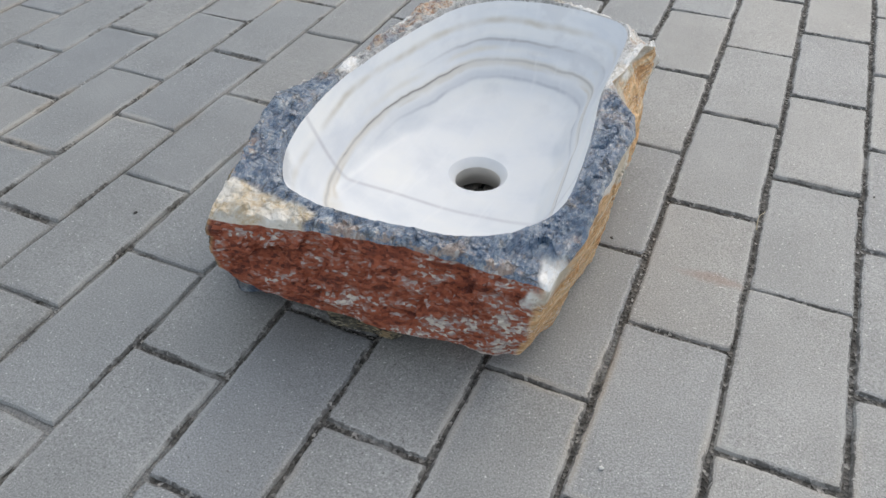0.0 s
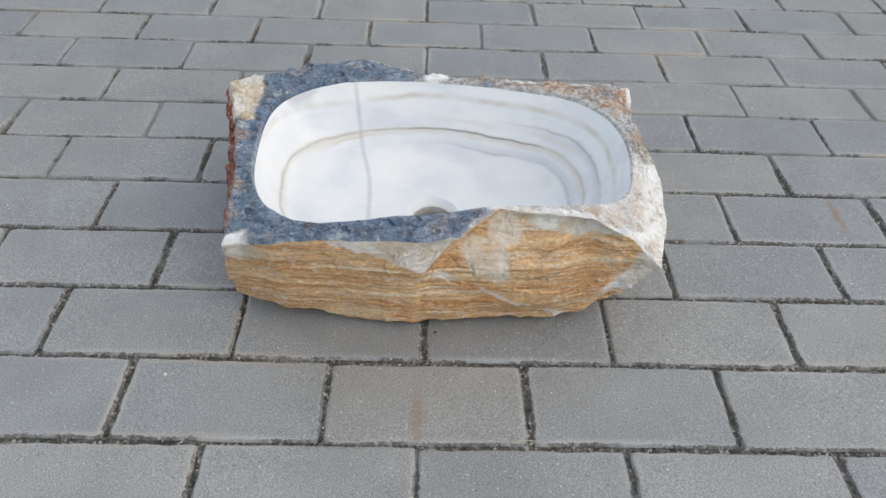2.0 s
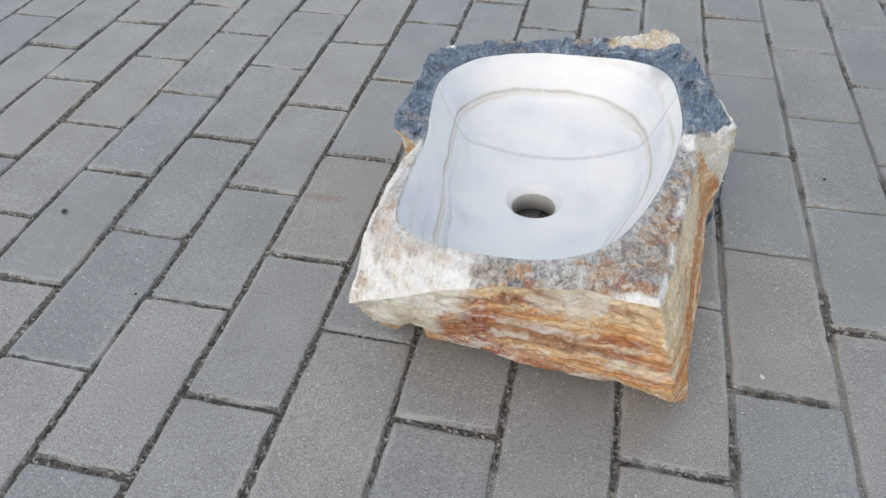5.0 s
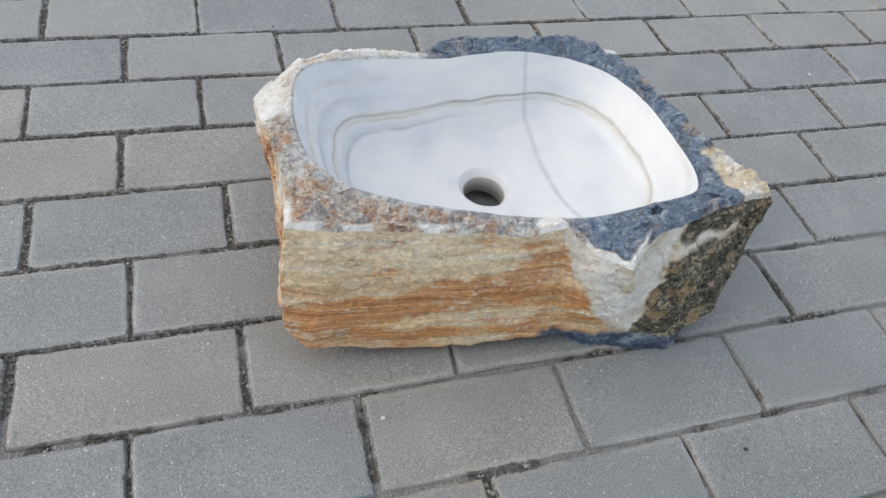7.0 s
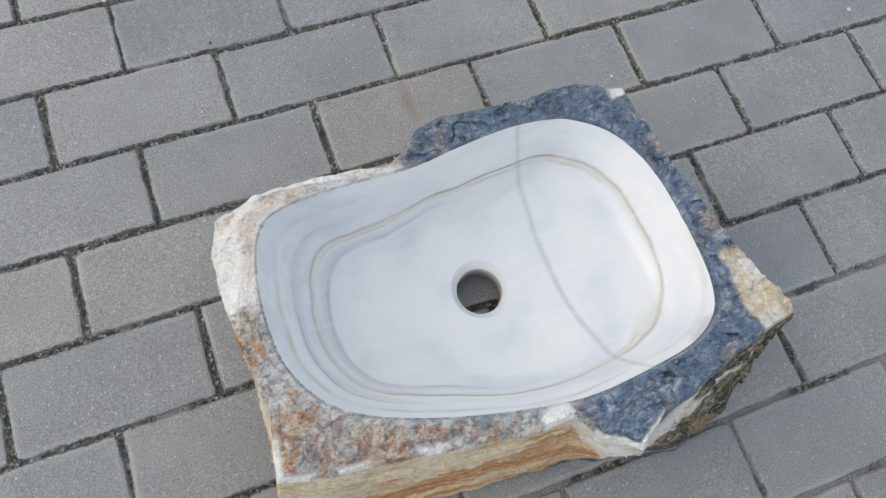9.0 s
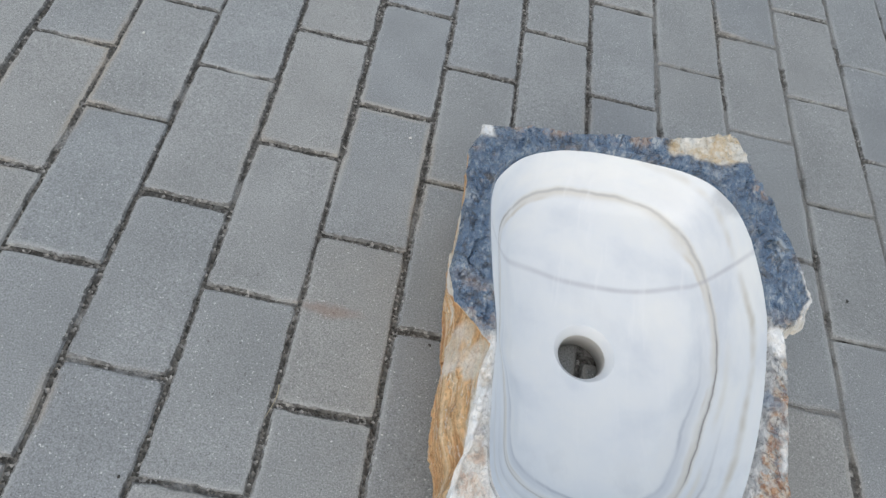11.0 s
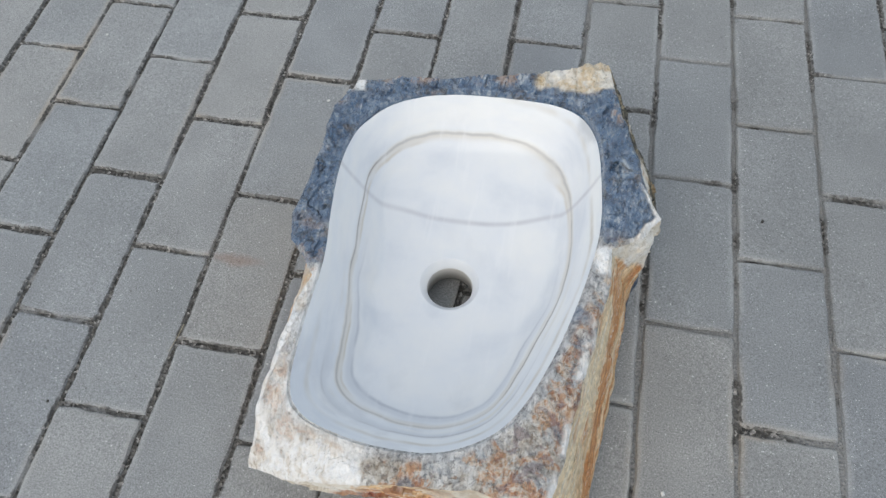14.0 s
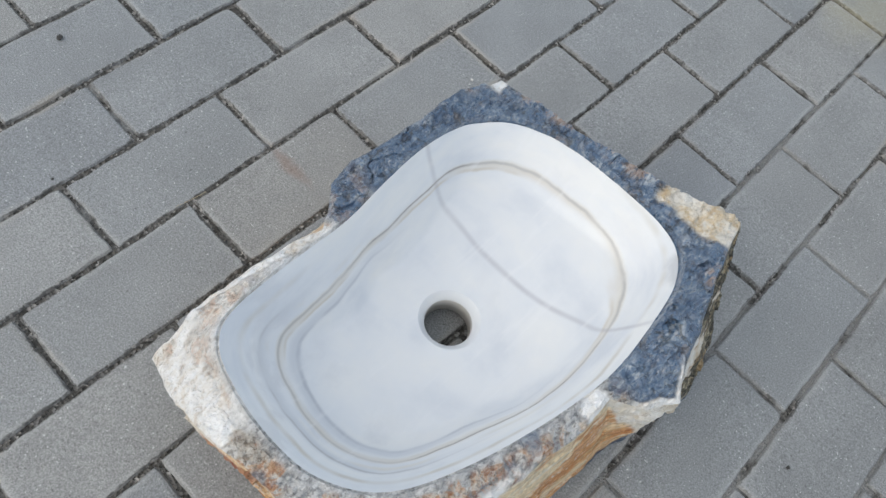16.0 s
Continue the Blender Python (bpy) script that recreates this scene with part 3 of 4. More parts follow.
def build_grid():
    """Rings of points from under the foot, up the flank, over the rim and down the bowl, with their zone masks."""
    rim, foot = np.asarray(RIM), np.asarray(FOOT)
    knots = np.r_[0, np.cumsum(np.linalg.norm(np.roll(rim, -1, 0)[:, :2] - rim[:, :2], axis=1))]
    top, low = resample(rim, knots, AROUND), resample(foot, knots, AROUND)
    corner_no = np.interp(np.linspace(0, knots[-1], AROUND, endpoint=False), knots, np.arange(len(knots)))
    # a little fray along both edges, sharper on the top one
    s3 = np.c_[top[:, :2], np.zeros(AROUND)]
    tang = np.roll(top, -5, 0)[:, :2] - np.roll(top, 5, 0)[:, :2]
    out = np.stack([tang[:, 1], -tang[:, 0]], 1)
    kern = np.hanning(55) / np.hanning(55).sum()
    out = np.stack([np.convolve(np.r_[out[-27:, k], out[:, k], out[:27, k]], kern, "valid") for k in (0, 1)], 1)
    out /= np.linalg.norm(out, axis=1, keepdims=True)
    top[:, :2] += out * ((0.0022 + 0.0014 * sstep(corner_no, 25.9, 26.4)) * fbm(s3, 45, 4, 3, True))[:, None]
    top[:, 2] += 0.0022 * fbm(s3, 38, 4, 9, True)
    low[:, :2] += out * (0.004 * fbm(s3, 30, 4, 5, True))[:, None]
    low[:, 2] = np.maximum(low[:, 2] + 0.006 * fbm(s3, 28, 4, 7, True), 0.003)
    # the bowl's edge on the ray from the drain through each point of the top edge
    edge = smooth_closed(BOWL, 12)
    ea = np.unwrap(np.arctan2(edge[:, 1] - DRAIN[1], edge[:, 0] - DRAIN[0]))
    er = np.linalg.norm(edge - DRAIN, axis=1)
    ta = np.arctan2(top[:, 1] - DRAIN[1], top[:, 0] - DRAIN[0])
    order = np.argsort(ea % (2 * np.pi))
    rr = np.interp(ta % (2 * np.pi), (ea % (2 * np.pi))[order], er[order], period=2 * np.pi)
    ray = np.stack([np.cos(ta), np.sin(ta)], 1)
    rr = np.minimum(rr, np.linalg.norm(top[:, :2] - DRAIN, axis=1) - 0.0025)
    lip = np.c_[DRAIN + ray * rr[:, None], np.zeros(AROUND)]
    lip[:, 2] = 0.130 + 0.017 * sstep(lip[:, 1] - 0.25 * (lip[:, 0] + 0.2), -0.085, 0.045) + 0.011 * sstep(lip[:, 1], 0.05, 0.33) + 0.0010 * fbm(lip * (1, 1, 0), 30, 3, 15)
    near = np.linalg.norm(top[:, :2] - lip[:, :2], axis=1)
    lip[:, 2] = np.where(near < 0.012, np.minimum(lip[:, 2], top[:, 2] + 0.002), lip[:, 2])

    rings, kinds = [], []
    # underside: most of it stands on the ground, well inside the foot
    mid = np.array((-0.2, 0.12))
    shelf = sstep(corner_no, 20.8, 22.5) * sstep(corner_no, 26.0, 25.4)   # low ledges under the dark flank and under the red one
    shelf = np.maximum(shelf, 0.5 * sstep(corner_no, 27.5, 27.8) * sstep(corner_no, 29.0, 28.7))
    for f, z in ((0.30, 0.002), (0.55, 0.0), (0.70, 0.0005)):
        rings.append(np.c_[mid + (low[:, :2] - mid) * f, np.full(AROUND, z)])
        kinds.append(0)
    foot_in = 0.86 + 0.10 * shelf + (0.065 + 0.04 * fbm(s3, 45, 4, 12, True)) * sstep(corner_no, 20.9, 22.0) * sstep(corner_no, 24.9, 24.0)
    base = np.c_[mid + (low[:, :2] - mid) * foot_in[:, None], np.where(low[:, 2] < 0.02, 0.0, 0.25 * low[:, 2] * (1 - shelf))]
    for t in np.linspace(0, 1, 8, endpoint=False):
        rings.append(base + (low - base) * np.array((t, t, t**0.45)))
        kinds.append(0)
    bulge = 0.0025
    for t in np.linspace(0, 1, 62, endpoint=False):
        ring = low + (top - low) * t
        ring[:, :2] += out * (bulge * np.sin(np.pi * t))
        # the notch: the overhanging shoulder ends in one oblique break that dies out lower down
        y, z = ring[:, 1], ring[:, 2]
        shoulder = np.minimum(-0.044, -0.0163 - 0.889 * y + 0.654 * z)
        beside = -0.0495 - 0.026 * sstep(z, 0.088, 0.156) - 0.012 * sstep(y, 0.24, 0.30)
        w = sstep(corner_no, 3.5, 4.5) * sstep(corner_no, 9.9, 8.9) * (1 - sstep(t, 0.92, 1.0)) * sstep(t, 0.0, 0.25)
        ring[:, 0] += w * (np.maximum(shoulder, beside) - ring[:, 0])
        rings.append(ring)
        kinds.append(1)
    for t in np.linspace(0, 1, 38, endpoint=False):
        ring = top + (lip - top) * t
        rings.append(ring)
        kinds.append(2)
    # the bowl: steep at its edge, flat towards the drain
    lip_r = DRAIN_R + 0.0075
    for t in np.linspace(0, 1, 64):
        r = rr + (lip_r - rr) * t
        pt = DRAIN + ray * r[:, None]
        d = rr - r
        wide = 0.046 + 0.026 * sstep(ray[:, 1], 0.10, 1.0) - 0.004 * sstep(ray[:, 1], -0.3, -1.0)
        wide += sstep(ray[:, 0], 0.0, 0.40) * (0.010 * np.exp(-(((ray[:, 1] + 0.55) / 0.28) ** 2)) - 0.012 * np.exp(-(((ray[:, 1] - 0.38) / 0.25) ** 2)) + 0.012 * np.exp(-(((ray[:, 1] - 0.86) / 0.16) ** 2)))
        floor = DRAIN_Z + 0.024 * np.clip((np.linalg.norm((pt - DRAIN) * (1.0, 0.85), axis=1) - lip_r) / 0.10, 0, 1.5) ** 1.25
        wall = (1 - np.clip(d / wide, 0, 1)) ** 1.8
        rings.append(np.c_[pt, floor + (lip[:, 2] - floor) * wall])
        kinds.append(3)
    # countersink and bore of the drain
    for r, z, k in ((lip_r, DRAIN_Z, 4), (lip_r - 0.0012, DRAIN_Z - 0.0009, 4), (DRAIN_R + 0.0018, DRAIN_Z - 0.0072, 4), (DRAIN_R, DRAIN_Z - 0.0098, 4), (DRAIN_R - 0.0006, 0.014, 4), (DRAIN_R + 0.022, 0.012, 4), (DRAIN_R + 0.040, 0.011, 4)):
        rings.append(np.c_[DRAIN + ray * r, np.full(AROUND, z)])
        kinds.append(k)
    grid = np.stack(rings)
    kinds = np.array(kinds)
    return grid, kinds, out, near, corner_no


grid, ring_kind, outward, rim_width, corner_no = build_grid()
flat = grid.reshape(-1, 3).copy()
kind_of = np.repeat(ring_kind, AROUND)
wide_of = np.tile(rim_width, len(grid))
out_of = np.tile(outward, (len(grid), 1))
level = np.zeros(len(grid))
level[ring_kind == 1] = np.linspace(0, 1, (ring_kind == 1).sum())
level[ring_kind == 2] = np.linspace(0, 1, (ring_kind == 2).sum())
level_of = np.repeat(level, AROUND)
side, rimz = kind_of == 1, kind_of == 2

# broken faces on the flanks: big conchoidal facets, thin beds that stand proud, fine grit
ps = flat[side]
seeds = np.random.RandomState(5).uniform((-0.44, -0.18, -0.01), (0.0, 0.40, 0.17), (620, 3))
tilts = np.random.RandomState(6).normal(0, 1, (620, 3)) * (0.075, 0.075, 0.10)
warped = ps + 0.006 * np.stack([fbm(ps, 60, 3, 33 + k) for k in range(3)], 1)
facet = np.zeros(len(ps))
for a in range(0, len(ps), 8000):
    blk = warped[a:a + 8000]
    near2 = (((blk[:, None, :] - seeds[None]) * (1.0, 1.0, 1.5)) ** 2).sum(2).argmin(1)
    facet[a:a + 8000] = ((blk - seeds[near2]) * tilts[near2]).sum(1)
facet += 0.0030 * fbm(ps, 20, 3, 21, True)
beds = 0.0009 * np.round(2.5 * vnoise(np.c_[ps[:, :2] * 16, ps[:, 2] * 150 + 2.5 * vnoise(ps * 18, 44)], 41)) / 2.5
grit = 0.0016 * fbm(ps * (1, 1, 1.8), 150, 3, 51, True)
fade = np.minimum(1, 6 * level_of[side]) * np.minimum(1, 7 * (1 - level_of[side]) + 0.1)
kk = np.resize(corner_no, len(ps))
planar = 1 - 0.65 * sstep(kk, 15.9, 16.2) * sstep(kk, 22.4, 21.6) - 0.50 * np.maximum(sstep(kk, 30.9, 31.0), sstep(kk, 11.0, 10.0)) - 0.25 * sstep(kk, 3.4, 3.0)
flat[side, :2] += out_of[side] * (planar * (facet + grit * 0.6) * fade + beds * fade + 0.4 * planar * grit * np.minimum(1, 3 * fade))[:, None]
pr = flat[rimz]
edge_fade = np.clip((1 - level_of[rimz]) * wide_of[rimz] / 0.0017, 0, 1)
start_fade = np.clip(level_of[rimz] * wide_of[rimz] / 0.004, 0, 1)
pf = pr * (1, 1, 0)
split = np.abs(fbm(pf * (1.0, 0.7, 1.0), 36, 3, 66))
cleft = 0.0040 * fbm(pf, 46, 3, 61, True) + 0.0021 * np.round(2 * vnoise(pr * (95, 70, 0), 71)) / 2
cleft += 0.0026 * fbm(pf * (1.0, 0.6, 1.0), 170, 3, 81, True) - 0.0042 * np.exp(-((split / 0.055) ** 2)) * sstep(vnoise(pf * 22, 67), -0.2, 0.3) * (0.25 + 0.75 * sstep(pr[:, 1], 0.20, 0.14))
# cleavage planes: small flat facets, each with its own tilt
spots = np.random.RandomState(15).uniform((-0.44, -0.18), (0.0, 0.40), (1100, 2))
leans = np.random.RandomState(16).normal(0, 0.20, (1100, 2))
drawn = pr[:, :2] + 0.005 * np.stack([fbm(pf, 70, 3, 37 + k) for k in range(2)], 1)
plane = np.zeros(len(pr))
for a in range(0, len(pr), 8000):
    blk = drawn[a:a + 8000]
    own = (((blk[:, None, :] - spots[None]) * (1.0, 0.65)) ** 2).sum(2).argmin(1)
    plane[a:a + 8000] = ((blk - spots[own]) * leans[own]).sum(1)
cleft += plane * (0.25 + 0.25 * sstep(pr[:, 1], 0.20, 0.14))
calm = sstep(np.hypot(pr[:, 0] + 0.050, pr[:, 1] + 0.097), 0.010, 0.032)
proud = 0.0035 + 0.0045 * sstep(pr[:, 1], 0.05, -0.02) * calm
quiet = np.clip((1 - level_of[rimz]) * wide_of[rimz] / 0.009, 0, 1)
flat[rimz, 2] += (cleft * (0.25 + 0.75 * calm) * quiet + proud) * edge_fade * start_fade
under = kind_of == 0
flat[under, 2] = np.maximum(flat[under, 2], 0.0)


def masks(p):
    """Which stone shows on which broken face; k runs round the block from corner to corner of its top edge."""
    k = np.resize(corner_no, len(p))
    n = fbm(p, 30, 4, 97, True)
    f = fbm(p, 85, 4, 98, True)
    kw = k + 0.30 * n + 0.12 * f
    kc = k + 0.07 * f
    z = p[:, 2] + 0.007 * n + 0.003 * f

    def span(a, lo, hi, soft=0.06):
        return sstep(a, lo - soft, lo + soft) * sstep(a, hi + soft, hi - soft)

    # pale breaks about the notch: a pointed patch under the shoulder, a dull veil beside it and a thin oblique ridge
    y = p[:, 1] + 0.004 * n
    fresh = p[:, 2] + 0.004 * n + 0.003 * f
    point = np.interp(y, (0.00, 0.02, 0.045, 0.075, 0.107, 0.122, 0.145), (0.148, 0.130, 0.121, 0.111, 0.094, 0.110, 0.150))
    face = span(k, 1.4, 9.5, 0.2)
    patch = face * sstep(k, 5.6, 5.2) * sstep(fresh - point, -0.0015, 0.0025)
    veil = face * np.clip(sstep(np.hypot((y - 0.170) / 0.030, (fresh - 0.105 + 0.5 * (y - 0.17)) / 0.024) + 0.45 * n, 1.1, 0.7) + sstep(np.hypot((y - 0.190) / 0.020, (fresh - 0.136) / 0.016) + 0.3 * n, 1.1, 0.8), 0, 1)
    ridge = face * span(y, 0.115, 0.265, 0.01) * sstep(np.abs(fresh - 0.086 + 0.50 * (y - 0.12)) - 0.0025 - 0.005 * n, 0.003, 0.0)

    m = {}
    m["red"] = np.maximum(span(kc, 26.02, 30.9), np.maximum(span(kw, 12.3, 13.9, 0.25) * sstep(z + 0.016 * (k - 12.5), 0.142, 0.124) * (0.55 + 0.45 * sstep(f, -0.1, 0.2)), 0.60 * span(kw, 12.6, 15.95, 0.2) * sstep(vnoise(np.c_[p[:, :2] * 12, p[:, 2] * 190 + 1.0 * n], 77) + 0.3 * (14.0 - k) / 2.0, -0.12, 0.18))) * sstep(p[:, 2], 0.004, 0.012)
    m["dark"] = span(k + 0.16 * n + 0.10 * f + 9.0 * (0.08 - p[:, 2]), 23.75, 30.0, 0.05) * sstep(kc, 26.04, 25.96)
    m["white"] = np.clip(
        span(kw - 17.0 * (0.145 - p[:, 2]), 20.9, 24.9, 0.10) * sstep(z, 0.018, 0.030)
        + span(kw, 10.4, 12.6, 0.12) * sstep(z, 0.035, 0.055)
        + span(kw, 12.3, 13.3, 0.15) * sstep(z, 0.100, 0.112)
        + 0.62 * span(kw, 12.8, 15.9, 0.3) * sstep(vnoise(np.c_[p[:, :2] * 34, p[:, 2] * 210 + 1.2 * n], 83) + 0.5 * f, 0.22, 0.48)
        + 0.8 * span(kw, 12.4, 15.9, 0.3) * sstep(n, 0.45, 0.65) * sstep(z, 0.122, 0.138)
        + span(kw, 7.3, 10.9, 0.2) * sstep(z - 0.016 * np.abs(p[:, 1] - 0.27) / 0.05, 0.126, 0.131)
        + 0.9 * patch + 0.65 * veil + 0.85 * ridge
        + np.maximum(sstep(kw, 0.55, 0.25), sstep(kw, 30.75, 30.9)) * sstep(z, 0.098, 0.108), 0, 1) * (1 - m["dark"])
    streak = span(kw, 24.1, 25.3, 0.2) * np.exp(-(((z - 0.128 + 0.006 * (k - 24)) / 0.005) ** 2))
    m["dark"] *= 1 - streak
    m["white"] = np.maximum(m["white"], streak)
    ledge = span(k, 26.6, 29.6, 0.2) * sstep(p[:, 2], 0.040, 0.030)
    m["dark"] = np.maximum(m["dark"], ledge)
    m["red"] *= 1 - ledge
    m["rust"] = np.clip(span(kw, 16.1, 22.5, 0.3) * (np.exp(-(((z - 0.052 - 0.0125 * (k - 16.3)) / 0.019) ** 2)) + 0.45 * sstep(z, 0.10, 0.08)) + 0.70 * span(kw, 12.5, 16.0, 0.2) * sstep(z, 0.142, 0.125) * sstep(vnoise(np.c_[p[:, :2] * 10, p[:, 2] * 150 + 1.0 * n], 79), -0.45, 0.15)
                        + 0.6 * span(kw, 2.5, 8.0, 0.5) * sstep(z, 0.085, 0.045), 0, 1) - 0.35 * span(k, 0.2, 11.0, 0.3)
    m["blue"] = span(k, 20.6, 25.9, 0.2) * sstep(z, 0.029, 0.022)
    m["cream"] = np.clip(span(kc, 16.0, 22.6) * sstep(z, 0.084, 0.108) * 0.9 + span(kw, 12.0, 16.0) * np.maximum(0.3, sstep(z + 0.01 * n, 0.120, 0.140)) * 0.5, 0, 1)
    return m


def rim_masks(p):
    w = p + 0.012 * np.stack([fbm(p, 30, 4, 191 + k, True) for k in range(3)], 1)
    x, y, z = w.T
    n = fbm(p, 34, 4, 197, True)
    fine = fbm(p, 110, 4, 199, True)
    m = {}
    k = np.resize(corner_no, len(p))
    inward = np.minimum(np.arange(len(p)) // AROUND / 38.0, 1.0)
    wide = np.resize(rim_width, len(p))
    to_bowl, to_edge = (1 - inward) * wide, inward * wide
    plus = sstep(x, -0.18, -0.16)
    blue = plus * sstep(y, 0.176, 0.166) + (1 - plus) * sstep(y, 0.088, 0.066)
    seam = (1 - plus) * sstep(y, 0.24, 0.16) * sstep(n + 8.0 * (0.012 - to_bowl), 0.05, 0.30) * 0.75
    m["blue"] = np.clip(np.maximum(blue, seam), 0, 1)
    m["rust"] = sstep(to_edge + 0.006 * n, 0.020, 0.004) * sstep(y, -0.02, -0.06) + 0.6 * plus * sstep(y, 0.10, 0.15)
    m["ochre"] = np.maximum(sstep(x, -0.17, -0.21) * sstep(y, 0.06, 0.10), np.maximum(sstep(y, 0.335, 0.350), plus * sstep(y, 0.174, 0.184))) * sstep(to_bowl + 0.004 * n, 0.004, 0.012)
    rim_y = -0.124 + 0.27 * (p[:, 0] + 0.24)
    tip = sstep(p[:, 1] - rim_y + 0.3 * (y - p[:, 1]), 0.022 - 0.30 * (p[:, 0] + 0.245), 0.015 - 0.30 * (p[:, 0] + 0.245)) * sstep(x, -0.240, -0.252)
    m["cream"] = tip
    east = plus * sstep(p[:, 1] + 0.3 * (y - p[:, 1]), 0.174, 0.184)
    m["white"] = np.clip(
        east * np.maximum(sstep(to_edge + 0.004 * n, 0.016, 0.008), 0.5)
        + sstep(n, 0.25, 0.55) * sstep(y, 0.345, 0.358) * 0.9
        + sstep(0.9 * n + 0.5 * fine + 4.0 * (x + 0.16), -0.05, 0.45) * sstep(y + 0.02 * n, 0.325, 0.350) * sstep(to_bowl + 0.008 * n, 0.006, 0.016) * 0.75
        + sstep(to_edge + 0.004 * n, 0.011, 0.005) * sstep(np.abs(k - 16.0 + 0.3 * n), 0.65, 0.45)
        # white edge chips, widened with painted white in place of grazing sky reflection
        + 0.85 * sstep(n, 0.10, 0.45) * (1 - plus) * sstep(to_edge, 0.014, 0.004) * sstep(y, 0.12, 0.14)
        + sstep(np.hypot((p[:, 0] + 0.352) / 0.016, (p[:, 1] - 0.118) / 0.016) + 0.25 * n, 1.2, 0.8)
        + sstep(to_edge + 0.003 * n, 0.009, 0.005) * sstep(x, -0.360, -0.368) * sstep(y, 0.015, 0.030) * sstep(y, 0.112, 0.098)
        + sstep(x + 0.6 * (y + 0.09), -0.062, -0.052) * sstep(y, -0.066, -0.08), 0, 1)
    return m


def part(name, bm, material, parent, label=""):
    """Links a bmesh as one mesh object under a thing or a part."""
    me = bpy.data.meshes.new(name)
    bm.to_mesh(me)
    bm.free()
    me.materials.append(material)
    ob = new(name, me)
    ob.parent = parent
    return tagged(ob, label)


def grid_part(name, rings, material, parent, label, attrs=None, smooth=False):
    """One stretch of the rings as a mesh of its own."""
    pts = flat.reshape(len(grid), AROUND, 3)[rings]
    k = len(rings)
    i = np.arange(AROUND)
    j = (i + 1) % AROUND
    faces = np.concatenate([np.stack([r * AROUND + i, r * AROUND + j, (r + 1) * AROUND + j, (r + 1) * AROUND + i], 1) for r in range(k - 1)])
    me = bpy.data.meshes.new(name)
    me.from_pydata(pts.reshape(-1, 3).tolist(), [], faces.tolist())
    me.materials.append(material)
    for key, values in (attrs(pts.reshape(-1, 3)) if attrs else {}).items():
        me.attributes.new(key, "FLOAT", "POINT").data.foreach_set("value", values.astype(np.float32))
    me.polygons.foreach_set("use_smooth", np.full(len(faces), smooth))
    ob = new(name, me)
    ob.parent = parent
    return tagged(ob, label)


def stone_washbasin():
    thing = new("stone_washbasin")
    thing.location, thing.scale = (0.0, 0.0025, 0.0), (1.004, 0.980, 0.950)
    tagged(thing, "rough-hewn onyx washbasin with a polished white bowl, lying on the paving", "washbasin")
    first = {k: np.where(ring_kind == k)[0] for k in range(5)}
    body = np.r_[first[0], first[1], first[2][:1]]
    grid_part("stone_block", body, M_STONE, thing, "raw broken honey-banded onyx with rust-red and dark crusts", masks)
    grid_part("rim", np.r_[first[2], first[3][:1]], M_RIM, thing, "cleft blue-grey rim with ochre and white patches", rim_masks)
    grid_part("bowl", first[3], M_BOWL, thing, "polished white bowl with grey and honey veins", smooth=True)
    grid_part("countersink", first[4][:4], M_BOWL, thing, "honed white slope round the drain", smooth=True)
    grid_part("drain_hole", first[4][3:], M_BORE, thing, "round drain hole bored through grey-beige stone", smooth=True)
    return thing


washbasin = stone_washbasin()

# ---- the paving: grey concrete blocks in stretcher bond on sand ----
ROW, LONG = 0.102, 0.204
# how far the end joints of each row lie off the even bond
ROW_SHIFT = {-9: -0.0025, -8: -0.0055, -7: -0.0022, -6: 0.0012, -5: -0.0038, -4: -0.0039, -3: -0.0045, -2: -0.0057, -1: 0.0031, 0: 0.0069, 1: -0.0033, 2: 0.0011, 3: 0.0014, 4: 0.0028, 5: -0.0060}


def sheet(name, half, z, material, label, category):
    bm = bmesh.new()
    bmesh.ops.create_grid(bm, x_segments=8, y_segments=8, size=half)
    for v in bm.verts:
        v.co.z = z
    ob = part(name, bm, material, None)
    return tagged(ob, label, category, kind="structure")


ground = sheet("ground", 400.0, -0.0042, M_JOINT, "dark sandy bed between and beyond the grey paving blocks", "ground")
pavement = tagged(new("pavement"), "grey concrete block pavement in stretcher bond with dark sandy joints", "pavement", kind="structure")


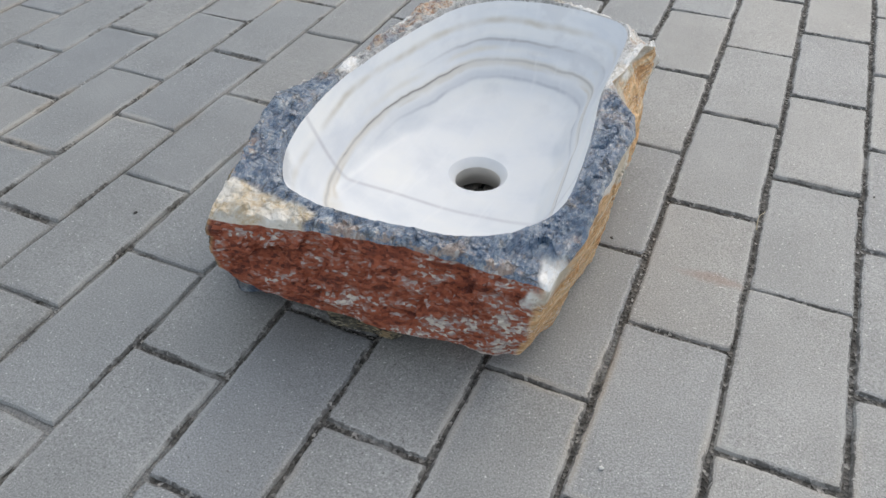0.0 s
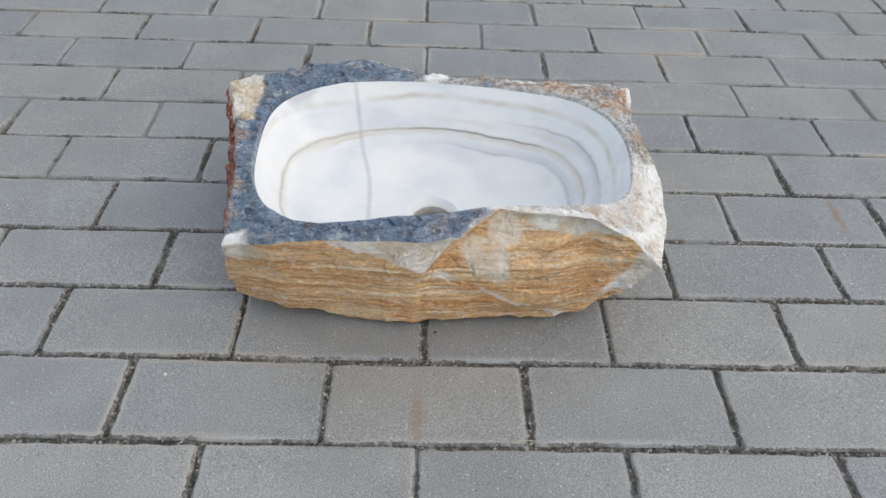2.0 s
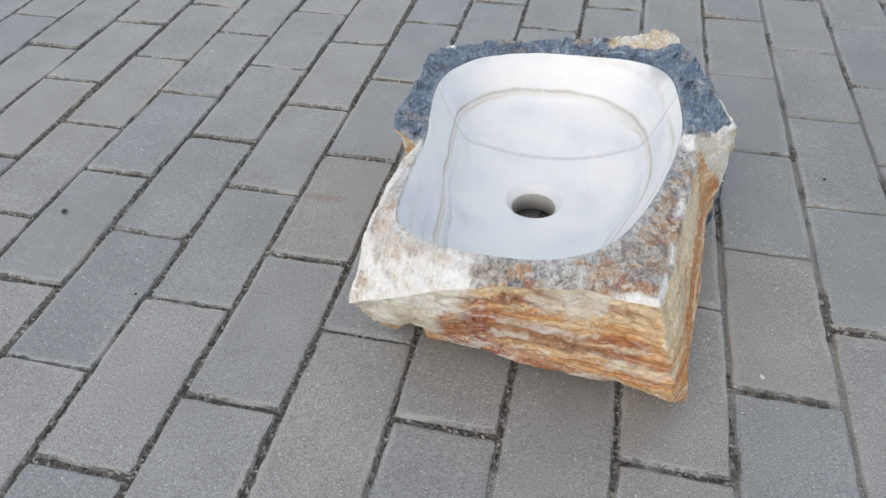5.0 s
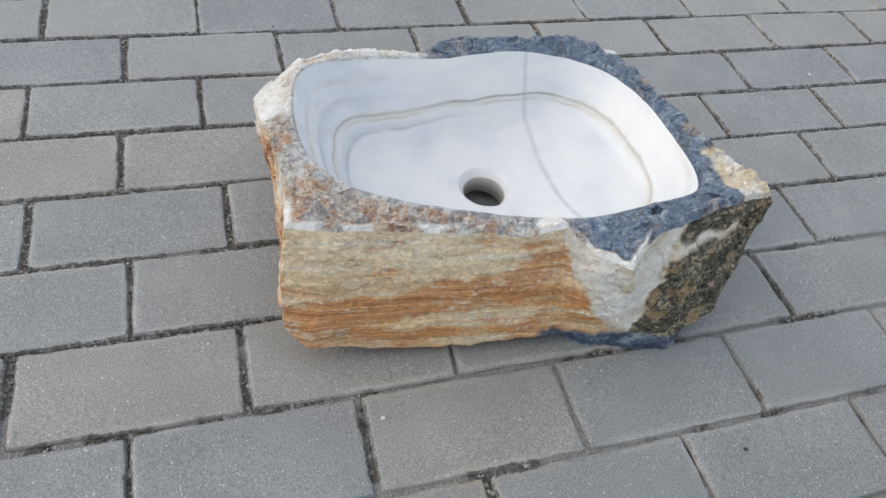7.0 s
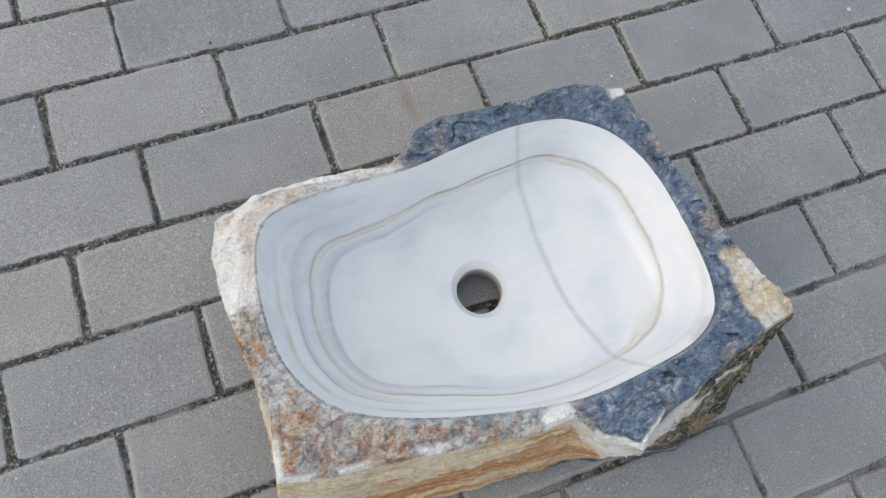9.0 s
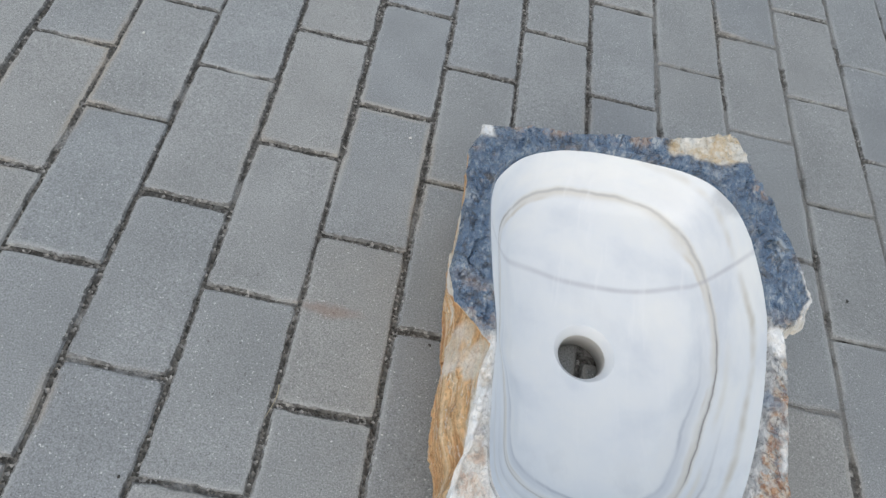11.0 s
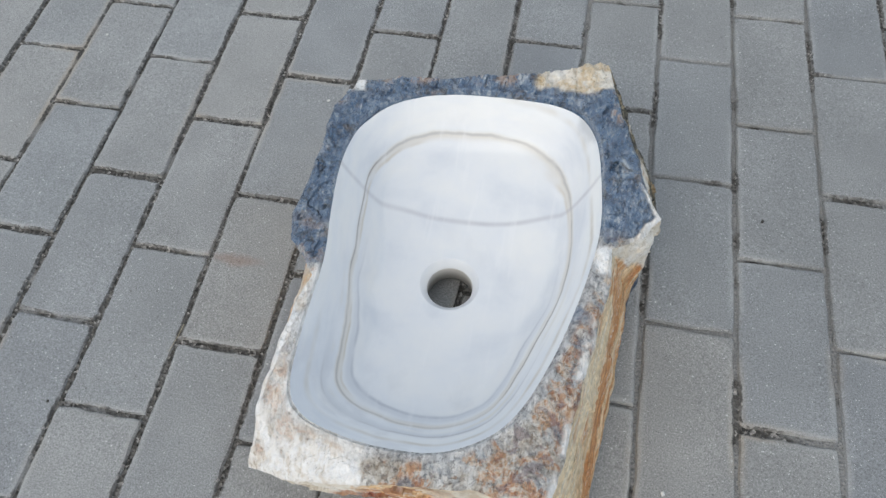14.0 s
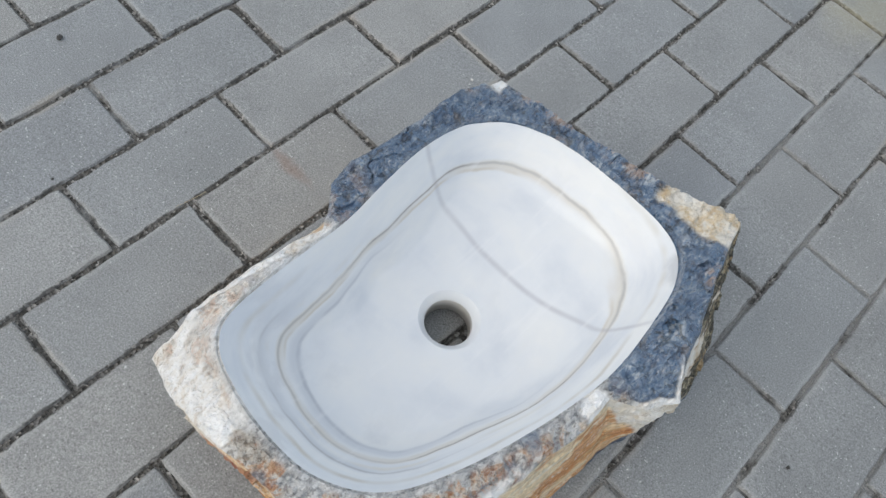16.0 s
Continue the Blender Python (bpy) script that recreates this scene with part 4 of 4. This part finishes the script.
def paver_shape(seed, nx=10, ny=20):
    """Outline rings of one block: (points, edge values, faces); worn, slightly chipped edges."""
    rnd = random.Random(seed)
    hx, hy = ROW / 2 - 0.0014, LONG / 2 - 0.0014
    ring = []
    ring += [(-hx + 2 * hx * k / nx, -hy) for k in range(nx)]
    ring += [(hx, -hy + 2 * hy * k / ny) for k in range(ny)]
    ring += [(hx - 2 * hx * k / nx, hy) for k in range(nx)]
    ring += [(-hx, hy - 2 * hy * k / ny) for k in range(ny)]
    n = len(ring)
    pts, edge = [], []
    raw = [rnd.uniform(0, 1) ** 2 for _ in range(n)]
    wear = [0.0022 * (0.6 * raw[k] + 0.4 * raw[k - 1]) for k in range(n)]
    for inset, z, e in ((0.0, -0.045, 1.0), (0.0, -0.0034, 1.0), (0.0016, -0.0008, 1.0), (0.0044, 0.0, 0.74), (0.013, 0.0, 0.0)):
        for k, (x, y) in enumerate(ring):
            d = inset + (wear[k] if inset < 0.01 else 0.0)
            corner = 0.0009 if inset < 0.01 and abs(x) > hx - 1e-6 and abs(y) > hy - 1e-6 else 0.0
            d += corner
            pts.append((math.copysign(abs(x) - min(d, abs(x)) * (abs(x) > hx - 1e-6), x), math.copysign(abs(y) - d * (abs(y) > hy - 1e-6), y), z))
            edge.append(e)
    # keep the inner rings clear of the outer ones along the sides
    for lvl in range(5):
        inset = (0.0, 0.0, 0.0016, 0.0044, 0.013)[lvl]
        for k in range(n):
            x, y, z = pts[lvl * n + k]
            pts[lvl * n + k] = (max(-hx + inset, min(hx - inset, x)), max(-hy + inset, min(hy - inset, y)), z)
    faces = []
    for lvl in range(4):
        for k in range(n):
            faces.append((lvl * n + k, lvl * n + (k + 1) % n, (lvl + 1) * n + (k + 1) % n, (lvl + 1) * n + k))
    faces.append(tuple(4 * n + k for k in range(n)))
    return pts, edge, faces


def paver_mesh(name, pts, edge, faces, material):
    me = bpy.data.meshes.new(name)
    me.from_pydata(pts, [], faces)
    me.attributes.new("edge", "FLOAT", "POINT").data.foreach_set("value", np.asarray(edge, np.float32))
    me.polygons.foreach_set("use_smooth", np.zeros(len(faces), bool))
    me.materials.append(material)
    return me


shapes = [paver_shape(100 + s) for s in range(12)]
rough_shapes = [paver_shape(300 + s, 2, 4) for s in range(12)]
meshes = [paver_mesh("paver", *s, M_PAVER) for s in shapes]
lay = random.Random(7)
far_pts, far_edge, far_faces = [], [], []
for i in range(-58, 58):
    for j in range(-29, 30):
        x, y = (i + 0.5) * ROW, (j + 0.5 + (0.5 if i % 2 else 0.0)) * LONG + 0.004 + ROW_SHIFT.get(i, 0.0)
        s, flip = lay.randrange(12), lay.random() < 0.5
        m = pose(x + lay.gauss(0, 0.0006), y + lay.gauss(0, 0.0010), lay.gauss(0, 0.0007), lay.gauss(0, 0.25), lay.gauss(0, 0.35), lay.gauss(0, 0.35) + 180 * flip)
        if -1.35 < x < 1.05 and -1.05 < y < 1.35:
            ob = new("paver", meshes[s])
            ob.parent, ob.matrix_basis = pavement, m
        else:
            k = len(far_pts)
            far_pts += [m @ Vector(p) for p in rough_shapes[s][0]]
            far_edge += rough_shapes[s][1]
            far_faces += [tuple(k + a for a in f) for f in rough_shapes[s][2]]
far = new("paving_field", paver_mesh("paving_field", far_pts, far_edge, far_faces, M_PAVER_FAR))
far.parent = pavement
tagged(far, kind="stuff")


# ---- bits lying on the paving ----
def stone_chip(x, y, size, tint, label):
    """A small broken splinter of stone on the paving."""
    rnd = random.Random(int(1000 * (x + 3) + 77 * y))
    bm = bmesh.new()
    bmesh.ops.create_icosphere(bm, subdivisions=1, radius=size)
    for v in bm.verts:
        v.co = Vector((v.co.x * rnd.uniform(0.7, 1.3), v.co.y * rnd.uniform(0.5, 1.0), v.co.z * rnd.uniform(0.35, 0.6)))
    low = min(v.co.z for v in bm.verts)
    for v in bm.verts:
        v.co.z -= low
    ob = part("stone_chip", bm, tint, None)
    ob.matrix_basis = pose(x, y, 0.0006, 0, 0, rnd.uniform(0, 180))
    return tagged(ob, label, "stone chip", "bits on the paving")


def chip_material(name, col):
    m = Nodes(name)
    return m.finish(m.mix(m.noise(300, 3, 0.6), col, tuple(0.7 * v for v in col)), 0.7, m.noise(500, 3, 0.6), 0.001, 0.5)


M_CHIP, M_PEBBLE, M_STRAW = chip_material("white_chip", (0.75, 0.74, 0.71)), chip_material("dark_pebble", (0.055, 0.05, 0.045)), chip_material("dry_straw", (0.52, 0.45, 0.30))
for x, y, size in ((-0.438, 0.288, 0.0032), (0.383, -0.229, 0.0028), (0.309, 0.414, 0.003), (0.025, -0.520, 0.0034), (0.025, -0.155, 0.0024)):
    stone_chip(x, y, size, M_CHIP, "tiny white stone chip lying on the grey paving")
for x, y, size in ((-0.040, 0.121, 0.0022), (0.376, 0.196, 0.0045), (-0.541, -0.052, 0.0026), (0.214, 0.308, 0.002)):
    stone_chip(x, y, size, M_PEBBLE, "small dark pebble lying on the grey paving")


def dry_straw():
    """A bent stalk, thin and tapering, caught in a joint."""
    bm = bmesh.new()
    ring = []
    for k in range(9):
        t = k / 8
        c = Vector((0.020 * t - 0.004 * math.sin(3 * t), 0.030 * t, 0.0012 + 0.004 * math.sin(math.pi * t)))
        r = 0.0006 * (1 - 0.6 * t)
        ring.append([bm.verts.new(c + Vector((r * math.cos(a), 0.6 * r * math.sin(a), r * math.sin(a)))) for a in (0, 1.57, 3.14, 4.71)])
    for a, b in zip(ring, ring[1:]):
        for k in range(4):
            bm.faces.new((a[k], a[(k + 1) % 4], b[(k + 1) % 4], b[k]))
    ob = part("dry_straw", bm, M_STRAW, None)
    ob.matrix_basis = pose(0.100, 0.196, 0.0005, 0, 0, 25)
    return tagged(ob, "short dry straw stalk caught in a paving joint", "straw")


dry_straw()
